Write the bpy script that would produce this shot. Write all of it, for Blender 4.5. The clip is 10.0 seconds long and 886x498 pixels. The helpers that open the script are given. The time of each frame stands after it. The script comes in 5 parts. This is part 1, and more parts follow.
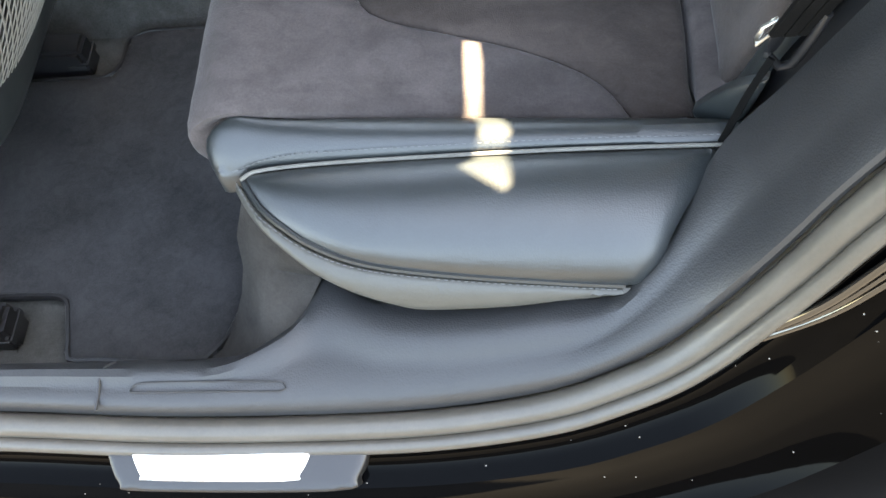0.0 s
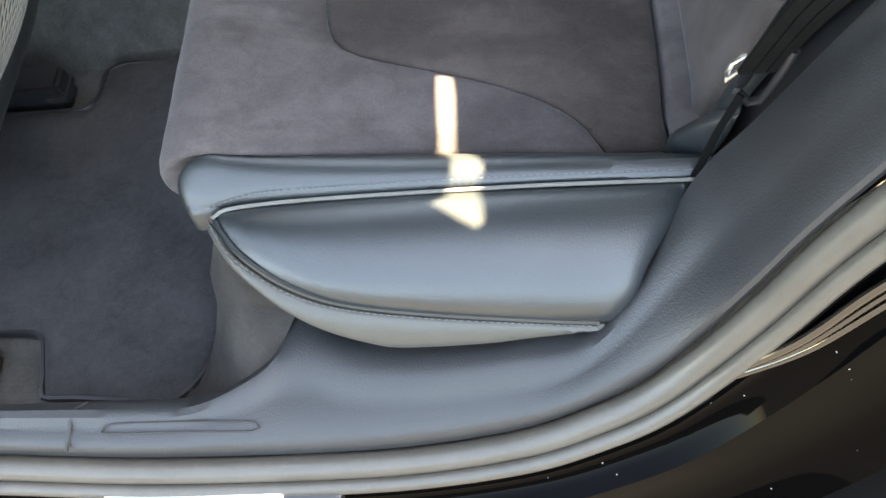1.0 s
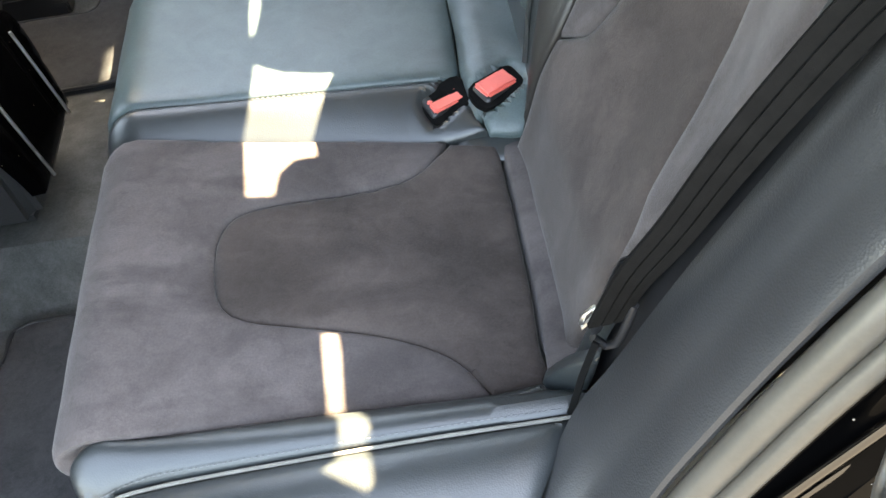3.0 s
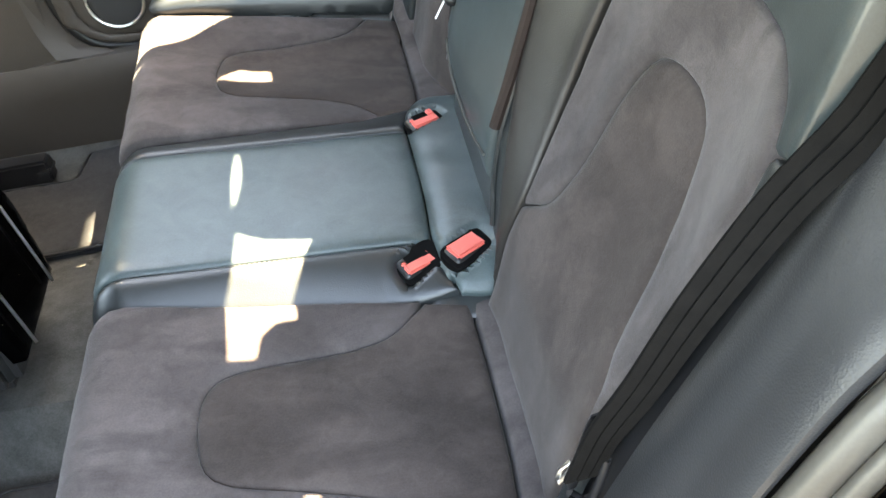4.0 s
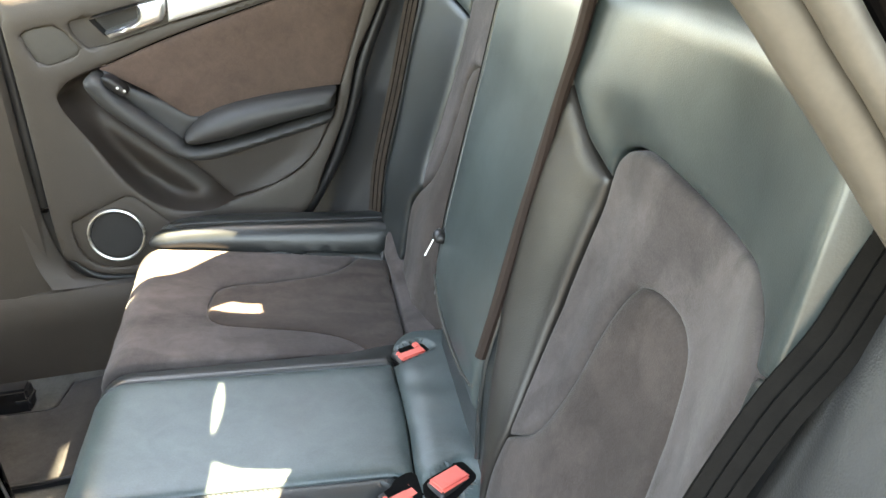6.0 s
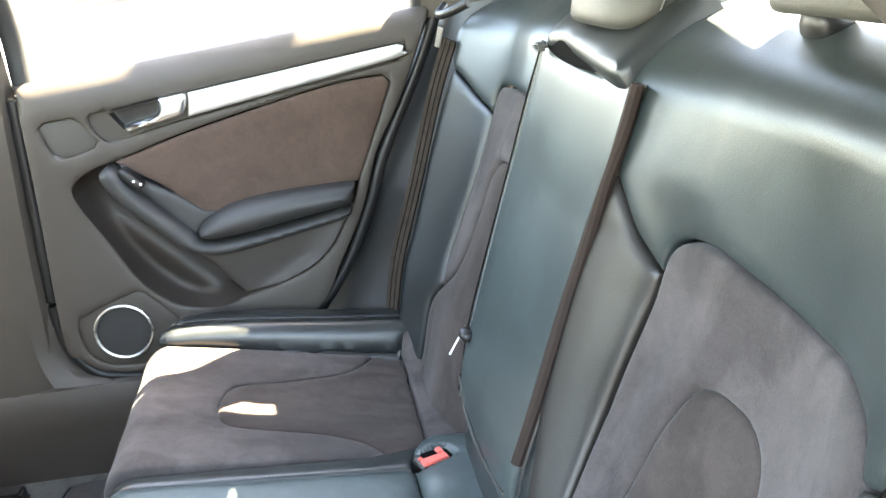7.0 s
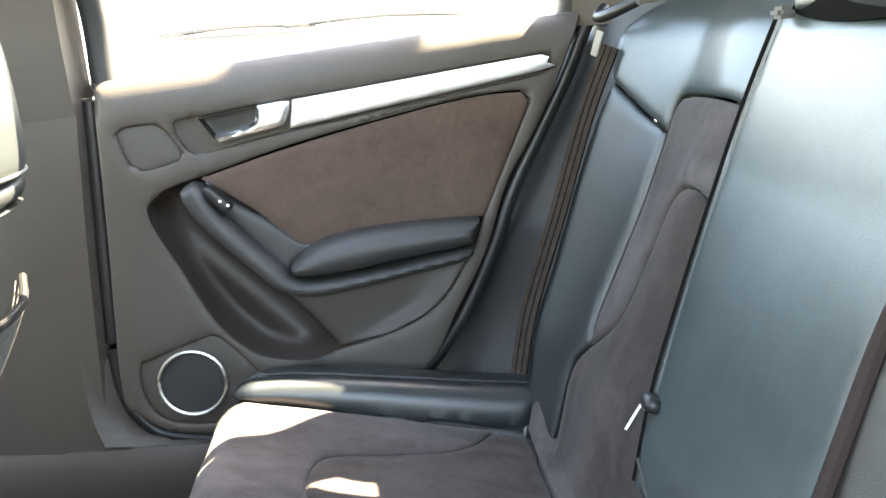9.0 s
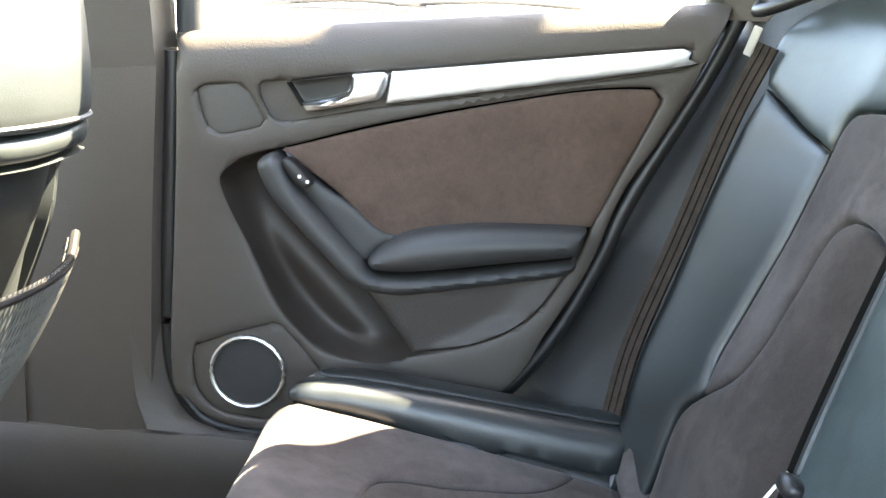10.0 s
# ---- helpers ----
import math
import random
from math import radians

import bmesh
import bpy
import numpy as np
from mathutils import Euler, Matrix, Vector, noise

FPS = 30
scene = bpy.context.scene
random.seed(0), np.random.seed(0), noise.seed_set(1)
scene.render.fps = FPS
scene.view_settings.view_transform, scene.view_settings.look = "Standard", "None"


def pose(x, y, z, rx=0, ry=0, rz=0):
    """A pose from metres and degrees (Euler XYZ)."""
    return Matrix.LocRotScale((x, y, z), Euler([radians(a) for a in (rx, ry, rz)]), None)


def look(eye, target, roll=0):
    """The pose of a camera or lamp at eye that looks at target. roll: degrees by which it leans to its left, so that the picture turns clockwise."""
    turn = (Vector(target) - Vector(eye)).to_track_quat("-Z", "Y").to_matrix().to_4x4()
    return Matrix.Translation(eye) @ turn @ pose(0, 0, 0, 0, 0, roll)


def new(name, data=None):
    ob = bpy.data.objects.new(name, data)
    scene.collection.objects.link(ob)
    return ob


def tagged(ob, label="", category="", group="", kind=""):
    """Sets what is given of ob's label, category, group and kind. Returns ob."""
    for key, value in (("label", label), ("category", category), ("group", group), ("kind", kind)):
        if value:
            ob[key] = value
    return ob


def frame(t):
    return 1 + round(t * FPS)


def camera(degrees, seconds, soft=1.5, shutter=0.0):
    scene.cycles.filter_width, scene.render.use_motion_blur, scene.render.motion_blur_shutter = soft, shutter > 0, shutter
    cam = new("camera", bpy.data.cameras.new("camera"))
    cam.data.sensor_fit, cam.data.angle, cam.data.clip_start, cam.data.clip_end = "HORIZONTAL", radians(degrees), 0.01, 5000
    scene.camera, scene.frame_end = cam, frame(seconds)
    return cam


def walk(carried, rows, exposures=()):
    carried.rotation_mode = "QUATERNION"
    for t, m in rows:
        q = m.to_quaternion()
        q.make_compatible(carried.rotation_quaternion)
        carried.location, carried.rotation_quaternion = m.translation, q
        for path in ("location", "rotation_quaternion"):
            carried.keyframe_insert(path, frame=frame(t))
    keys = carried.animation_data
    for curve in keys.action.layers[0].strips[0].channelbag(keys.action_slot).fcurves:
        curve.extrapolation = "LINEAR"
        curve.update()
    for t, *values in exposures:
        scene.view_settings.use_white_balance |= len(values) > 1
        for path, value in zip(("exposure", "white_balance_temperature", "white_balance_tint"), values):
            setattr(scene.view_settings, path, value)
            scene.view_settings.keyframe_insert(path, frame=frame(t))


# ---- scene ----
cam = camera(54.0, 10.0)
PATH = [
    (0, (0.135, -1.085, 1.162), (-0.07, -0.144, -0.591), -12.5),
    (0.5, (0.137, -1.083, 1.16), (-0.064, -0.14, -0.592), -12.3),
    (1, (0.152, -1.068, 1.163), (-0.034, -0.088, -0.571), -11.7),
    (1.5, (0.171, -1.04, 1.172), (0.02, -0.013, -0.538), -11.6),
    (2, (0.195, -1.028, 1.191), (0.096, 0.07, -0.478), -11.1),
    (2.5, (0.209, -1.022, 1.211), (0.167, 0.18, -0.386), -9.6),
    (2.7, (0.226, -1.008, 1.217), (0.169, 0.214, -0.366), -10.7),
    (3.8, (0.202, -1.042, 1.288), (0.296, 0.409, -0.085), -7.9),
    (4, (0.217, -1.033, 1.284), (0.317, 0.458, -0.046), -8.1),
    (4.5, (0.216, -1.04, 1.296), (0.373, 0.517, 0.05), -7.1),
    (5, (0.213, -1.041, 1.3), (0.422, 0.573, 0.137), -5.8),
    (5.5, (0.213, -1.037, 1.298), (0.441, 0.653, 0.253), -5.2),
    (5.7, (0.216, -1.054, 1.285), (0.438, 0.685, 0.322), -5.3),
    (6.8, (0.188, -1.013, 1.248), (0.425, 0.847, 0.551), -3.9),
    (7, (0.177, -1.001, 1.243), (0.433, 0.874, 0.595), -4.2),
    (7.5, (0.159, -0.971, 1.23), (0.423, 0.93, 0.666), -4.2),
    (8, (0.139, -0.908, 1.189), (0.386, 0.999, 0.639), -5.8),
    (8.5, (0.102, -0.817, 1.133), (0.26, 1.112, 0.628), -4.2),
    (9, (0.077, -0.708, 1.087), (0.215, 1.237, 0.644), -2.2),
    (9.5, (0.068, -0.619, 1.062), (0.16, 1.338, 0.665), 0.9),
    (10, (0.065, -0.538, 1.053), (0.015, 1.412, 0.61), 3.5),
]
EXPOSURES = [(0, 4.9, 9700, 10), (2.0, 5.05, 9900, 10), (4.0, 5.43, 10100, 10), (5.0, 5.33, 10400, 10), (5.7, 5.4, 10700, 10), (7.0, 5.71, 9000, 10), (7.5, 5.51, 8900, 10), (8.0, 5.19, 8900, 10), (9.0, 5.45, 8900, 10), (10.0, 5.48, 8700, 10)]
walk(cam, [(t, look(eye, target, roll)) for t, eye, target, roll in PATH], EXPOSURES)

# ---- light ----
world = bpy.data.worlds.new("sky")
scene.world = world
world.use_nodes = True
wn = world.node_tree.nodes
sky = wn.new("ShaderNodeTexSky")
sky.sky_type = "NISHITA"
sky.sun_disc = False
SUN_WAY = Vector((-0.60, -0.30, -1.0)).normalized()
sky.sun_elevation = math.asin(-SUN_WAY.z)
sky.sun_rotation = math.atan2(-SUN_WAY.x, -SUN_WAY.y)
world.node_tree.links.new(sky.outputs[0], wn["Background"].inputs[0])
wn["Background"].inputs[1].default_value = 0.11
sun = new("sun", bpy.data.lights.new("sun", "SUN"))
sun.data.energy, sun.data.angle, sun.data.color = 5.0, radians(0.53), (1.0, 0.95, 0.86)
sun.matrix_world = look((4, 2, 6), Vector((4, 2, 6)) + SUN_WAY)


# ---- materials ----
def node_mat(name, base, rough, metal=0.0, var=0.25, scale=8.0, grain=120.0, bump=0.15, dist=0.001, tint=None,
             coat=0.0, sheen=0.0, spec=0.5, grain_kind="noise", rough_var=0.08, speck=0.24, nap=0.0, dust=0.0):
    """A surface with blotches at one scale and a fine bumped grain at another."""
    m = bpy.data.materials.new(name)
    m.use_nodes = True
    nt = m.node_tree
    b = nt.nodes["Principled BSDF"]
    co = nt.nodes.new("ShaderNodeTexCoord")
    big = nt.nodes.new("ShaderNodeTexNoise")
    big.inputs["Scale"].default_value, big.inputs["Detail"].default_value = scale, 5.0
    nt.links.new(co.outputs["Object"], big.inputs["Vector"])
    mid = nt.nodes.new("ShaderNodeTexNoise")
    mid.inputs["Scale"].default_value, mid.inputs["Detail"].default_value, mid.inputs["Distortion"].default_value = scale * 4.3, 4.0, 1.2
    nt.links.new(co.outputs["Object"], mid.inputs["Vector"])
    both = nt.nodes.new("ShaderNodeMix")
    both.inputs[0].default_value = 0.38
    nt.links.new(big.outputs["Fac"], both.inputs[2])
    nt.links.new(mid.outputs["Fac"], both.inputs[3])
    ramp = nt.nodes.new("ShaderNodeValToRGB")
    dark = tuple(c * (1 - var) for c in base)
    light = tuple(min(1, c * (1 + var)) for c in (tint or base))
    ramp.color_ramp.elements[0].color, ramp.color_ramp.elements[1].color = (*dark, 1), (*light, 1)
    ramp.color_ramp.elements[0].position, ramp.color_ramp.elements[1].position = 0.36, 0.64
    colour = ramp.outputs[0]
    if nap:
        # pile brushed this way and that
        stretch = nt.nodes.new("ShaderNodeMapping")
        stretch.inputs["Scale"].default_value = (1.0, 2.1, 1.5)
        stretch.inputs["Rotation"].default_value = (0.2, 0.1, 0.6)
        nt.links.new(co.outputs["Object"], stretch.inputs["Vector"])
        brushed = nt.nodes.new("ShaderNodeTexNoise")
        brushed.inputs["Scale"].default_value, brushed.inputs["Detail"].default_value, brushed.inputs["Distortion"].default_value = 5.5, 7.0, 0.7
        nt.links.new(stretch.outputs[0], brushed.inputs["Vector"])
        strokes = nt.nodes.new("ShaderNodeValToRGB")
        lo, hi = 1 - nap, 1 + nap
        strokes.color_ramp.elements[0].color, strokes.color_ramp.elements[1].color = (lo, lo, lo, 1), (hi, hi, hi, 1)
        strokes.color_ramp.elements[0].position, strokes.color_ramp.elements[1].position = 0.45, 0.56
        nt.links.new(brushed.outputs["Fac"], strokes.inputs[0])
        times = nt.nodes.new("ShaderNodeMix")
        times.data_type, times.blend_type, times.clamp_result = "RGBA", "MULTIPLY", False
        times.inputs[0].default_value = 1.0
        nt.links.new(colour, times.inputs[6])
        nt.links.new(strokes.outputs[0], times.inputs[7])
        colour = times.outputs[2]
    if dust:
        specks = nt.nodes.new("ShaderNodeTexVoronoi")
        specks.inputs["Scale"].default_value = dust
        nt.links.new(co.outputs["Object"], specks.inputs["Vector"])
        near_speck = nt.nodes.new("ShaderNodeMapRange")
        near_speck.inputs[1].default_value, near_speck.inputs[2].default_value = 0.055, 0.03
        nt.links.new(specks.outputs["Distance"], near_speck.inputs[0])
        some = nt.nodes.new("ShaderNodeMix")
        some.data_type = "RGBA"
        some.inputs[7].default_value = (0.25, 0.23, 0.20, 1)
        nt.links.new(near_speck.outputs[0], some.inputs[0])
        nt.links.new(colour, some.inputs[6])
        colour = some.outputs[2]
    nt.links.new(colour, b.inputs["Base Color"])
    if grain_kind == "voronoi":
        fine = nt.nodes.new("ShaderNodeTexVoronoi")
        fine.inputs["Scale"].default_value = grain
        out = fine.outputs["Distance"]
    else:
        fine = nt.nodes.new("ShaderNodeTexNoise")
        fine.inputs["Scale"].default_value, fine.inputs["Detail"].default_value = grain, 3.0
        out = fine.outputs["Fac"]
    nt.links.new(co.outputs["Object"], fine.inputs["Vector"])
    dots = nt.nodes.new("ShaderNodeTexNoise")
    dots.inputs["Scale"].default_value, dots.inputs["Detail"].default_value = 420.0, 2.0
    nt.links.new(co.outputs["Object"], dots.inputs["Vector"])
    tone = nt.nodes.new("ShaderNodeMix")
    tone.inputs[0].default_value = speck
    nt.links.new(both.outputs[0], tone.inputs[2])
    nt.links.new(dots.outputs["Fac"], tone.inputs[3])
    nt.links.new(tone.outputs[0], ramp.inputs[0])
    bp = nt.nodes.new("ShaderNodeBump")
    bp.inputs["Strength"].default_value, bp.inputs["Distance"].default_value = bump, dist
    nt.links.new(out, bp.inputs["Height"])
    nt.links.new(bp.outputs[0], b.inputs["Normal"])
    rr = nt.nodes.new("ShaderNodeMapRange")
    rr.inputs[3].default_value, rr.inputs[4].default_value = max(0.02, rough - rough_var), min(1, rough + rough_var)
    nt.links.new(big.outputs["Fac"], rr.inputs[0])
    nt.links.new(rr.outputs[0], b.inputs["Roughness"])
    b.inputs["Metallic"].default_value = metal
    b.inputs["Coat Weight"].default_value = coat
    b.inputs["Coat Roughness"].default_value = 0.03
    b.inputs["Sheen Weight"].default_value = sheen
    b.inputs["Sheen Roughness"].default_value = 0.4
    b.inputs["Specular IOR Level"].default_value = spec
    return m


SUEDE = node_mat("suede", (0.069, 0.059, 0.057), 0.95, var=0.26, scale=9, grain=700, bump=0.6, sheen=0.12, spec=0.1, nap=0.15)
SUEDE_DARK = node_mat("dark_suede", (0.051, 0.041, 0.037), 0.95, var=0.26, scale=9, grain=700, bump=0.6, sheen=0.12, spec=0.1, nap=0.15)
SUEDE_DOOR = node_mat("door_suede", (0.098, 0.066, 0.053), 0.95, var=0.2, scale=12, grain=700, bump=0.6, sheen=0.1, spec=0.1)
# two lighter leather copies: light on armrest and shoulders is put into the colour
ARM_PAD_LIT = node_mat("armrest_pad_lit", (0.036, 0.050, 0.051), 0.36, spec=0.80, var=0.3, scale=6, grain=620, bump=0.18, dist=0.0005, grain_kind="voronoi", rough_var=0.1)
LIT_LEATHER = node_mat("lit_leather", (0.025, 0.034, 0.035), 0.37, spec=0.72, var=0.3, scale=6, grain=620, bump=0.18, dist=0.0005, grain_kind="voronoi", rough_var=0.1)
# paler copy of the leather: sky mirrored in the middle seat is in its colour
LEATHER_SKYLIT = node_mat("skylit_leather", (0.042, 0.061, 0.062), 0.40, spec=0.55, var=0.38, scale=6, grain=620, bump=0.18, dist=0.0005, grain_kind="voronoi", rough_var=0.12)
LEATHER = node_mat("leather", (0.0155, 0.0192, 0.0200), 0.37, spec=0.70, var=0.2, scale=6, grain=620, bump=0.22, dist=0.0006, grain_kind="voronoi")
# a browner black for the inner bolsters
BOLSTER_LEATHER = node_mat("brownish_leather", (0.0185, 0.0160, 0.0145), 0.42, spec=0.52, var=0.3, scale=6, grain=620, bump=0.22, dist=0.0006, grain_kind="voronoi")
LEATHER_GREY = node_mat("grey_leather", (0.046, 0.046, 0.040), 0.5, var=0.12, scale=6, grain=420, bump=0.2, dist=0.0006, grain_kind="voronoi")
ARM_LEATHER = node_mat("armrest_leather", (0.036, 0.036, 0.036), 0.5, var=0.1, scale=6, grain=420, bump=0.2, dist=0.0006, grain_kind="voronoi")
PLASTIC = node_mat("soft_plastic", (0.0215, 0.0222, 0.0232), 0.46, spec=0.45, var=0.10, scale=5, grain=520, bump=0.4, dist=0.0006, grain_kind="voronoi")
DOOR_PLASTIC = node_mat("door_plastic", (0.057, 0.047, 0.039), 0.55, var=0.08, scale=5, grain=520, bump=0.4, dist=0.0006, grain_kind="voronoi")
# door plastic darkened to paint the shade inside the door pocket
SHADED_PLASTIC = node_mat("shaded_door_plastic", (0.042, 0.033, 0.028), 0.50, var=0.08, scale=5, grain=520, bump=0.4, dist=0.0006, grain_kind="voronoi")
# one carpet in two tones: darker for the step, lighter for the floor
DARK_CARPET = node_mat("dark_carpet", (0.043, 0.040, 0.037), 1.0, var=0.3, scale=24, grain=1200, bump=0.8, dist=0.003, spec=0.1)
CARPET = node_mat("carpet", (0.080, 0.082, 0.078), 1.0, var=0.3, scale=30, grain=1200, bump=0.8, dist=0.003, spec=0.1)
MAT_PILE = node_mat("mat_pile", (0.040, 0.041, 0.043), 1.0, var=0.3, scale=14, grain=1500, bump=0.6, dist=0.002, spec=0.1)
PAINT = node_mat("black_paint", (0.0007, 0.0007, 0.0008), 0.05, var=0.1, scale=5, grain=25, bump=0.03, dist=0.002, spec=0.035, rough_var=0.03, dust=60.0)
PAINT_GLOSS = node_mat("polished_black_paint", (0.001, 0.001, 0.0012), 0.06, var=0.1, scale=9, grain=40, bump=0.05, dist=0.002, spec=0.9, rough_var=0.03)
RUBBER = node_mat("rubber", (0.058, 0.052, 0.043), 0.40, var=0.15, scale=20, grain=300, bump=0.1)
ALU = node_mat("brushed_aluminium", (0.90, 0.90, 0.90), 0.48, metal=1.0, var=0.04, scale=20, grain=500, bump=0.04)
CHROME = node_mat("chrome", (0.86, 0.86, 0.85), 0.34, metal=1.0, var=0.03, grain=100, bump=0.01)
STEEL = node_mat("steel", (0.55, 0.55, 0.54), 0.35, metal=1.0, var=0.1, grain=200, bump=0.05)
RED = node_mat("red_plastic", (0.80, 0.15, 0.12), 0.4, var=0.06, grain=300, bump=0.05)
BLACK = node_mat("black_plastic", (0.012, 0.012, 0.013), 0.4, var=0.15, grain=400, bump=0.08)
# near-black for belt straps, and for shade painted in the recess and buckle slots
MATT_BLACK = node_mat("matt_black", (0.004, 0.004, 0.004), 0.95, var=0.3, scale=40, grain=1400, spec=0.05)
# one webbing, two tones: near belt's shade and far belt's light are painted in
WEBBING = node_mat("belt_webbing", (0.0052, 0.0047, 0.0042), 0.9, var=0.35, scale=60, grain=1400, bump=0.3, spec=0.1)
WEBBING_LIT = node_mat("lit_webbing", (0.034, 0.026, 0.021), 0.9, var=0.35, scale=60, grain=1400, bump=0.3, spec=0.1)
THREAD = node_mat("thread", (0.085, 0.088, 0.09), 0.8, var=0.1, grain=800)
PIPING = node_mat("piping", (0.13, 0.125, 0.11), 0.5, var=0.15, scale=30, grain=500)
SPEAKER = node_mat("speaker_cloth", (0.026, 0.025, 0.024), 0.7, var=0.1, grain=900, bump=0.6, grain_kind="voronoi")
GRILLE = node_mat("speaker_grille", (0.060, 0.054, 0.046), 0.6, var=0.1, grain=900, bump=0.6, grain_kind="voronoi")
HEADLINER = node_mat("headliner", (0.16, 0.155, 0.145), 0.95, var=0.05, grain=900)
DARK_WALL = node_mat("dark_wall", (0.03, 0.029, 0.028), 0.9, scale=2)
BROWN_LEATHER = node_mat("brown_leather", (0.026, 0.017, 0.014), 0.75, spec=0.2, var=0.15, scale=12, grain=420, bump=0.2, dist=0.0006)
GROUND = node_mat("asphalt", (0.036, 0.035, 0.033), 0.9, var=0.2, scale=1.2, grain=60, bump=0.3, dist=0.004)
NET = node_mat("pocket_net", (0.13, 0.13, 0.12), 0.8, var=0.2, grain=600)
WHITE_PAINT = node_mat("white_paint", (0.8, 0.8, 0.79), 0.3, var=0.03, grain=40, bump=0.01, coat=0.6)
# opaque pale grey: the sky mirrored in the windscreen is in the colour
PALE_GLASS = node_mat("pale_glass", (0.30, 0.32, 0.33), 0.08, var=0.05, grain=20, bump=0.0)

GLASS = bpy.data.materials.new("window_glass")
GLASS.use_nodes = True
gt = GLASS.node_tree
gt.nodes.remove(gt.nodes["Principled BSDF"])
clear, gloss, mixed = gt.nodes.new("ShaderNodeBsdfTransparent"), gt.nodes.new("ShaderNodeBsdfGlossy"), gt.nodes.new("ShaderNodeMixShader")
clear.inputs[0].default_value, gloss.inputs[1].default_value, mixed.inputs[0].default_value = (0.93, 0.95, 0.94, 1), 0.02, 0.06
gt.links.new(clear.outputs[0], mixed.inputs[1])
gt.links.new(gloss.outputs[0], mixed.inputs[2])
gt.links.new(mixed.outputs[0], gt.nodes["Material Output"].inputs[0])


# ---- mesh tools ----
from mathutils.bvhtree import BVHTree
from mathutils.geometry import delaunay_2d_cdt


def spline(points, closed=True, step=0.012):
    """A Catmull-Rom line through 2D or 3D points. A point with a trailing 'c' is a sharp corner."""
    pts = [Vector([v for v in p if not isinstance(v, str)]) for p in points]
    sharp = [isinstance(p[-1], str) for p in points]
    n, out = len(pts), []
    for i in range(n if closed else n - 1):
        p1, p2 = pts[i], pts[(i + 1) % n]
        p0 = pts[i - 1] if (closed or i) and not sharp[i] else p1 * 2 - p2
        last = not closed and i == n - 2
        p3 = pts[(i + 2) % n] if not last and not sharp[(i + 1) % n] else p2 * 2 - p1
        m1, m2 = (p2 - p0) / 2, (p3 - p1) / 2
        k = max(1, int((p2 - p1).length / step + 0.5))
        for j in range(k):
            s = j / k
            out.append(p1 * (2 * s**3 - 3 * s**2 + 1) + m1 * (s**3 - 2 * s**2 + s) + p2 * (3 * s**2 - 2 * s**3) + m2 * (s**3 - s**2))
    if not closed:
        out.append(pts[-1])
    return out


def inside(poly, pts):
    x, y = pts[:, 0], pts[:, 1]
    hit = np.zeros(len(pts), bool)
    for (x1, y1), (x2, y2) in zip(poly, np.roll(poly, -1, 0)):
        cross = (y1 > y) != (y2 > y)
        with np.errstate(divide="ignore", invalid="ignore"):
            hit ^= cross & (x < (x2 - x1) * (y - y1) / (y2 - y1) + x1)
    return hit


def edge_distance(polys, pts):
    best = np.full(len(pts), 1e9)
    for poly in polys:
        a, b = poly, np.roll(poly, -1, 0)
        for p, q in zip(a, b):
            d = q - p
            s = np.clip(((pts - p) @ d) / max(d @ d, 1e-12), 0, 1)
            best = np.minimum(best, np.hypot(*(pts - p - s[:, None] * d).T))
    return best


def finish(me, mat, angle=40):
    me.materials.append(mat)
    me.shade_smooth()
    me.set_sharp_from_angle(angle=radians(angle))
    return me


def part(name, data, mat, parent=None, label="", angle=40):
    """One mesh object under a thing or a part; data is a bmesh or (vertices, faces)."""
    me = bpy.data.meshes.new(name)
    if isinstance(data, tuple):
        me.from_pydata([tuple(v) for v in data[0]], [], data[1])
    else:
        data.to_mesh(me)
        data.free()
    me.validate()
    finish(me, mat, angle)
    ob = new(name, me)
    ob.parent = parent
    return tagged(ob, label) if label else ob


def thing(name, label, category, group="", kind=""):
    return tagged(new(name), label, category, group, kind)


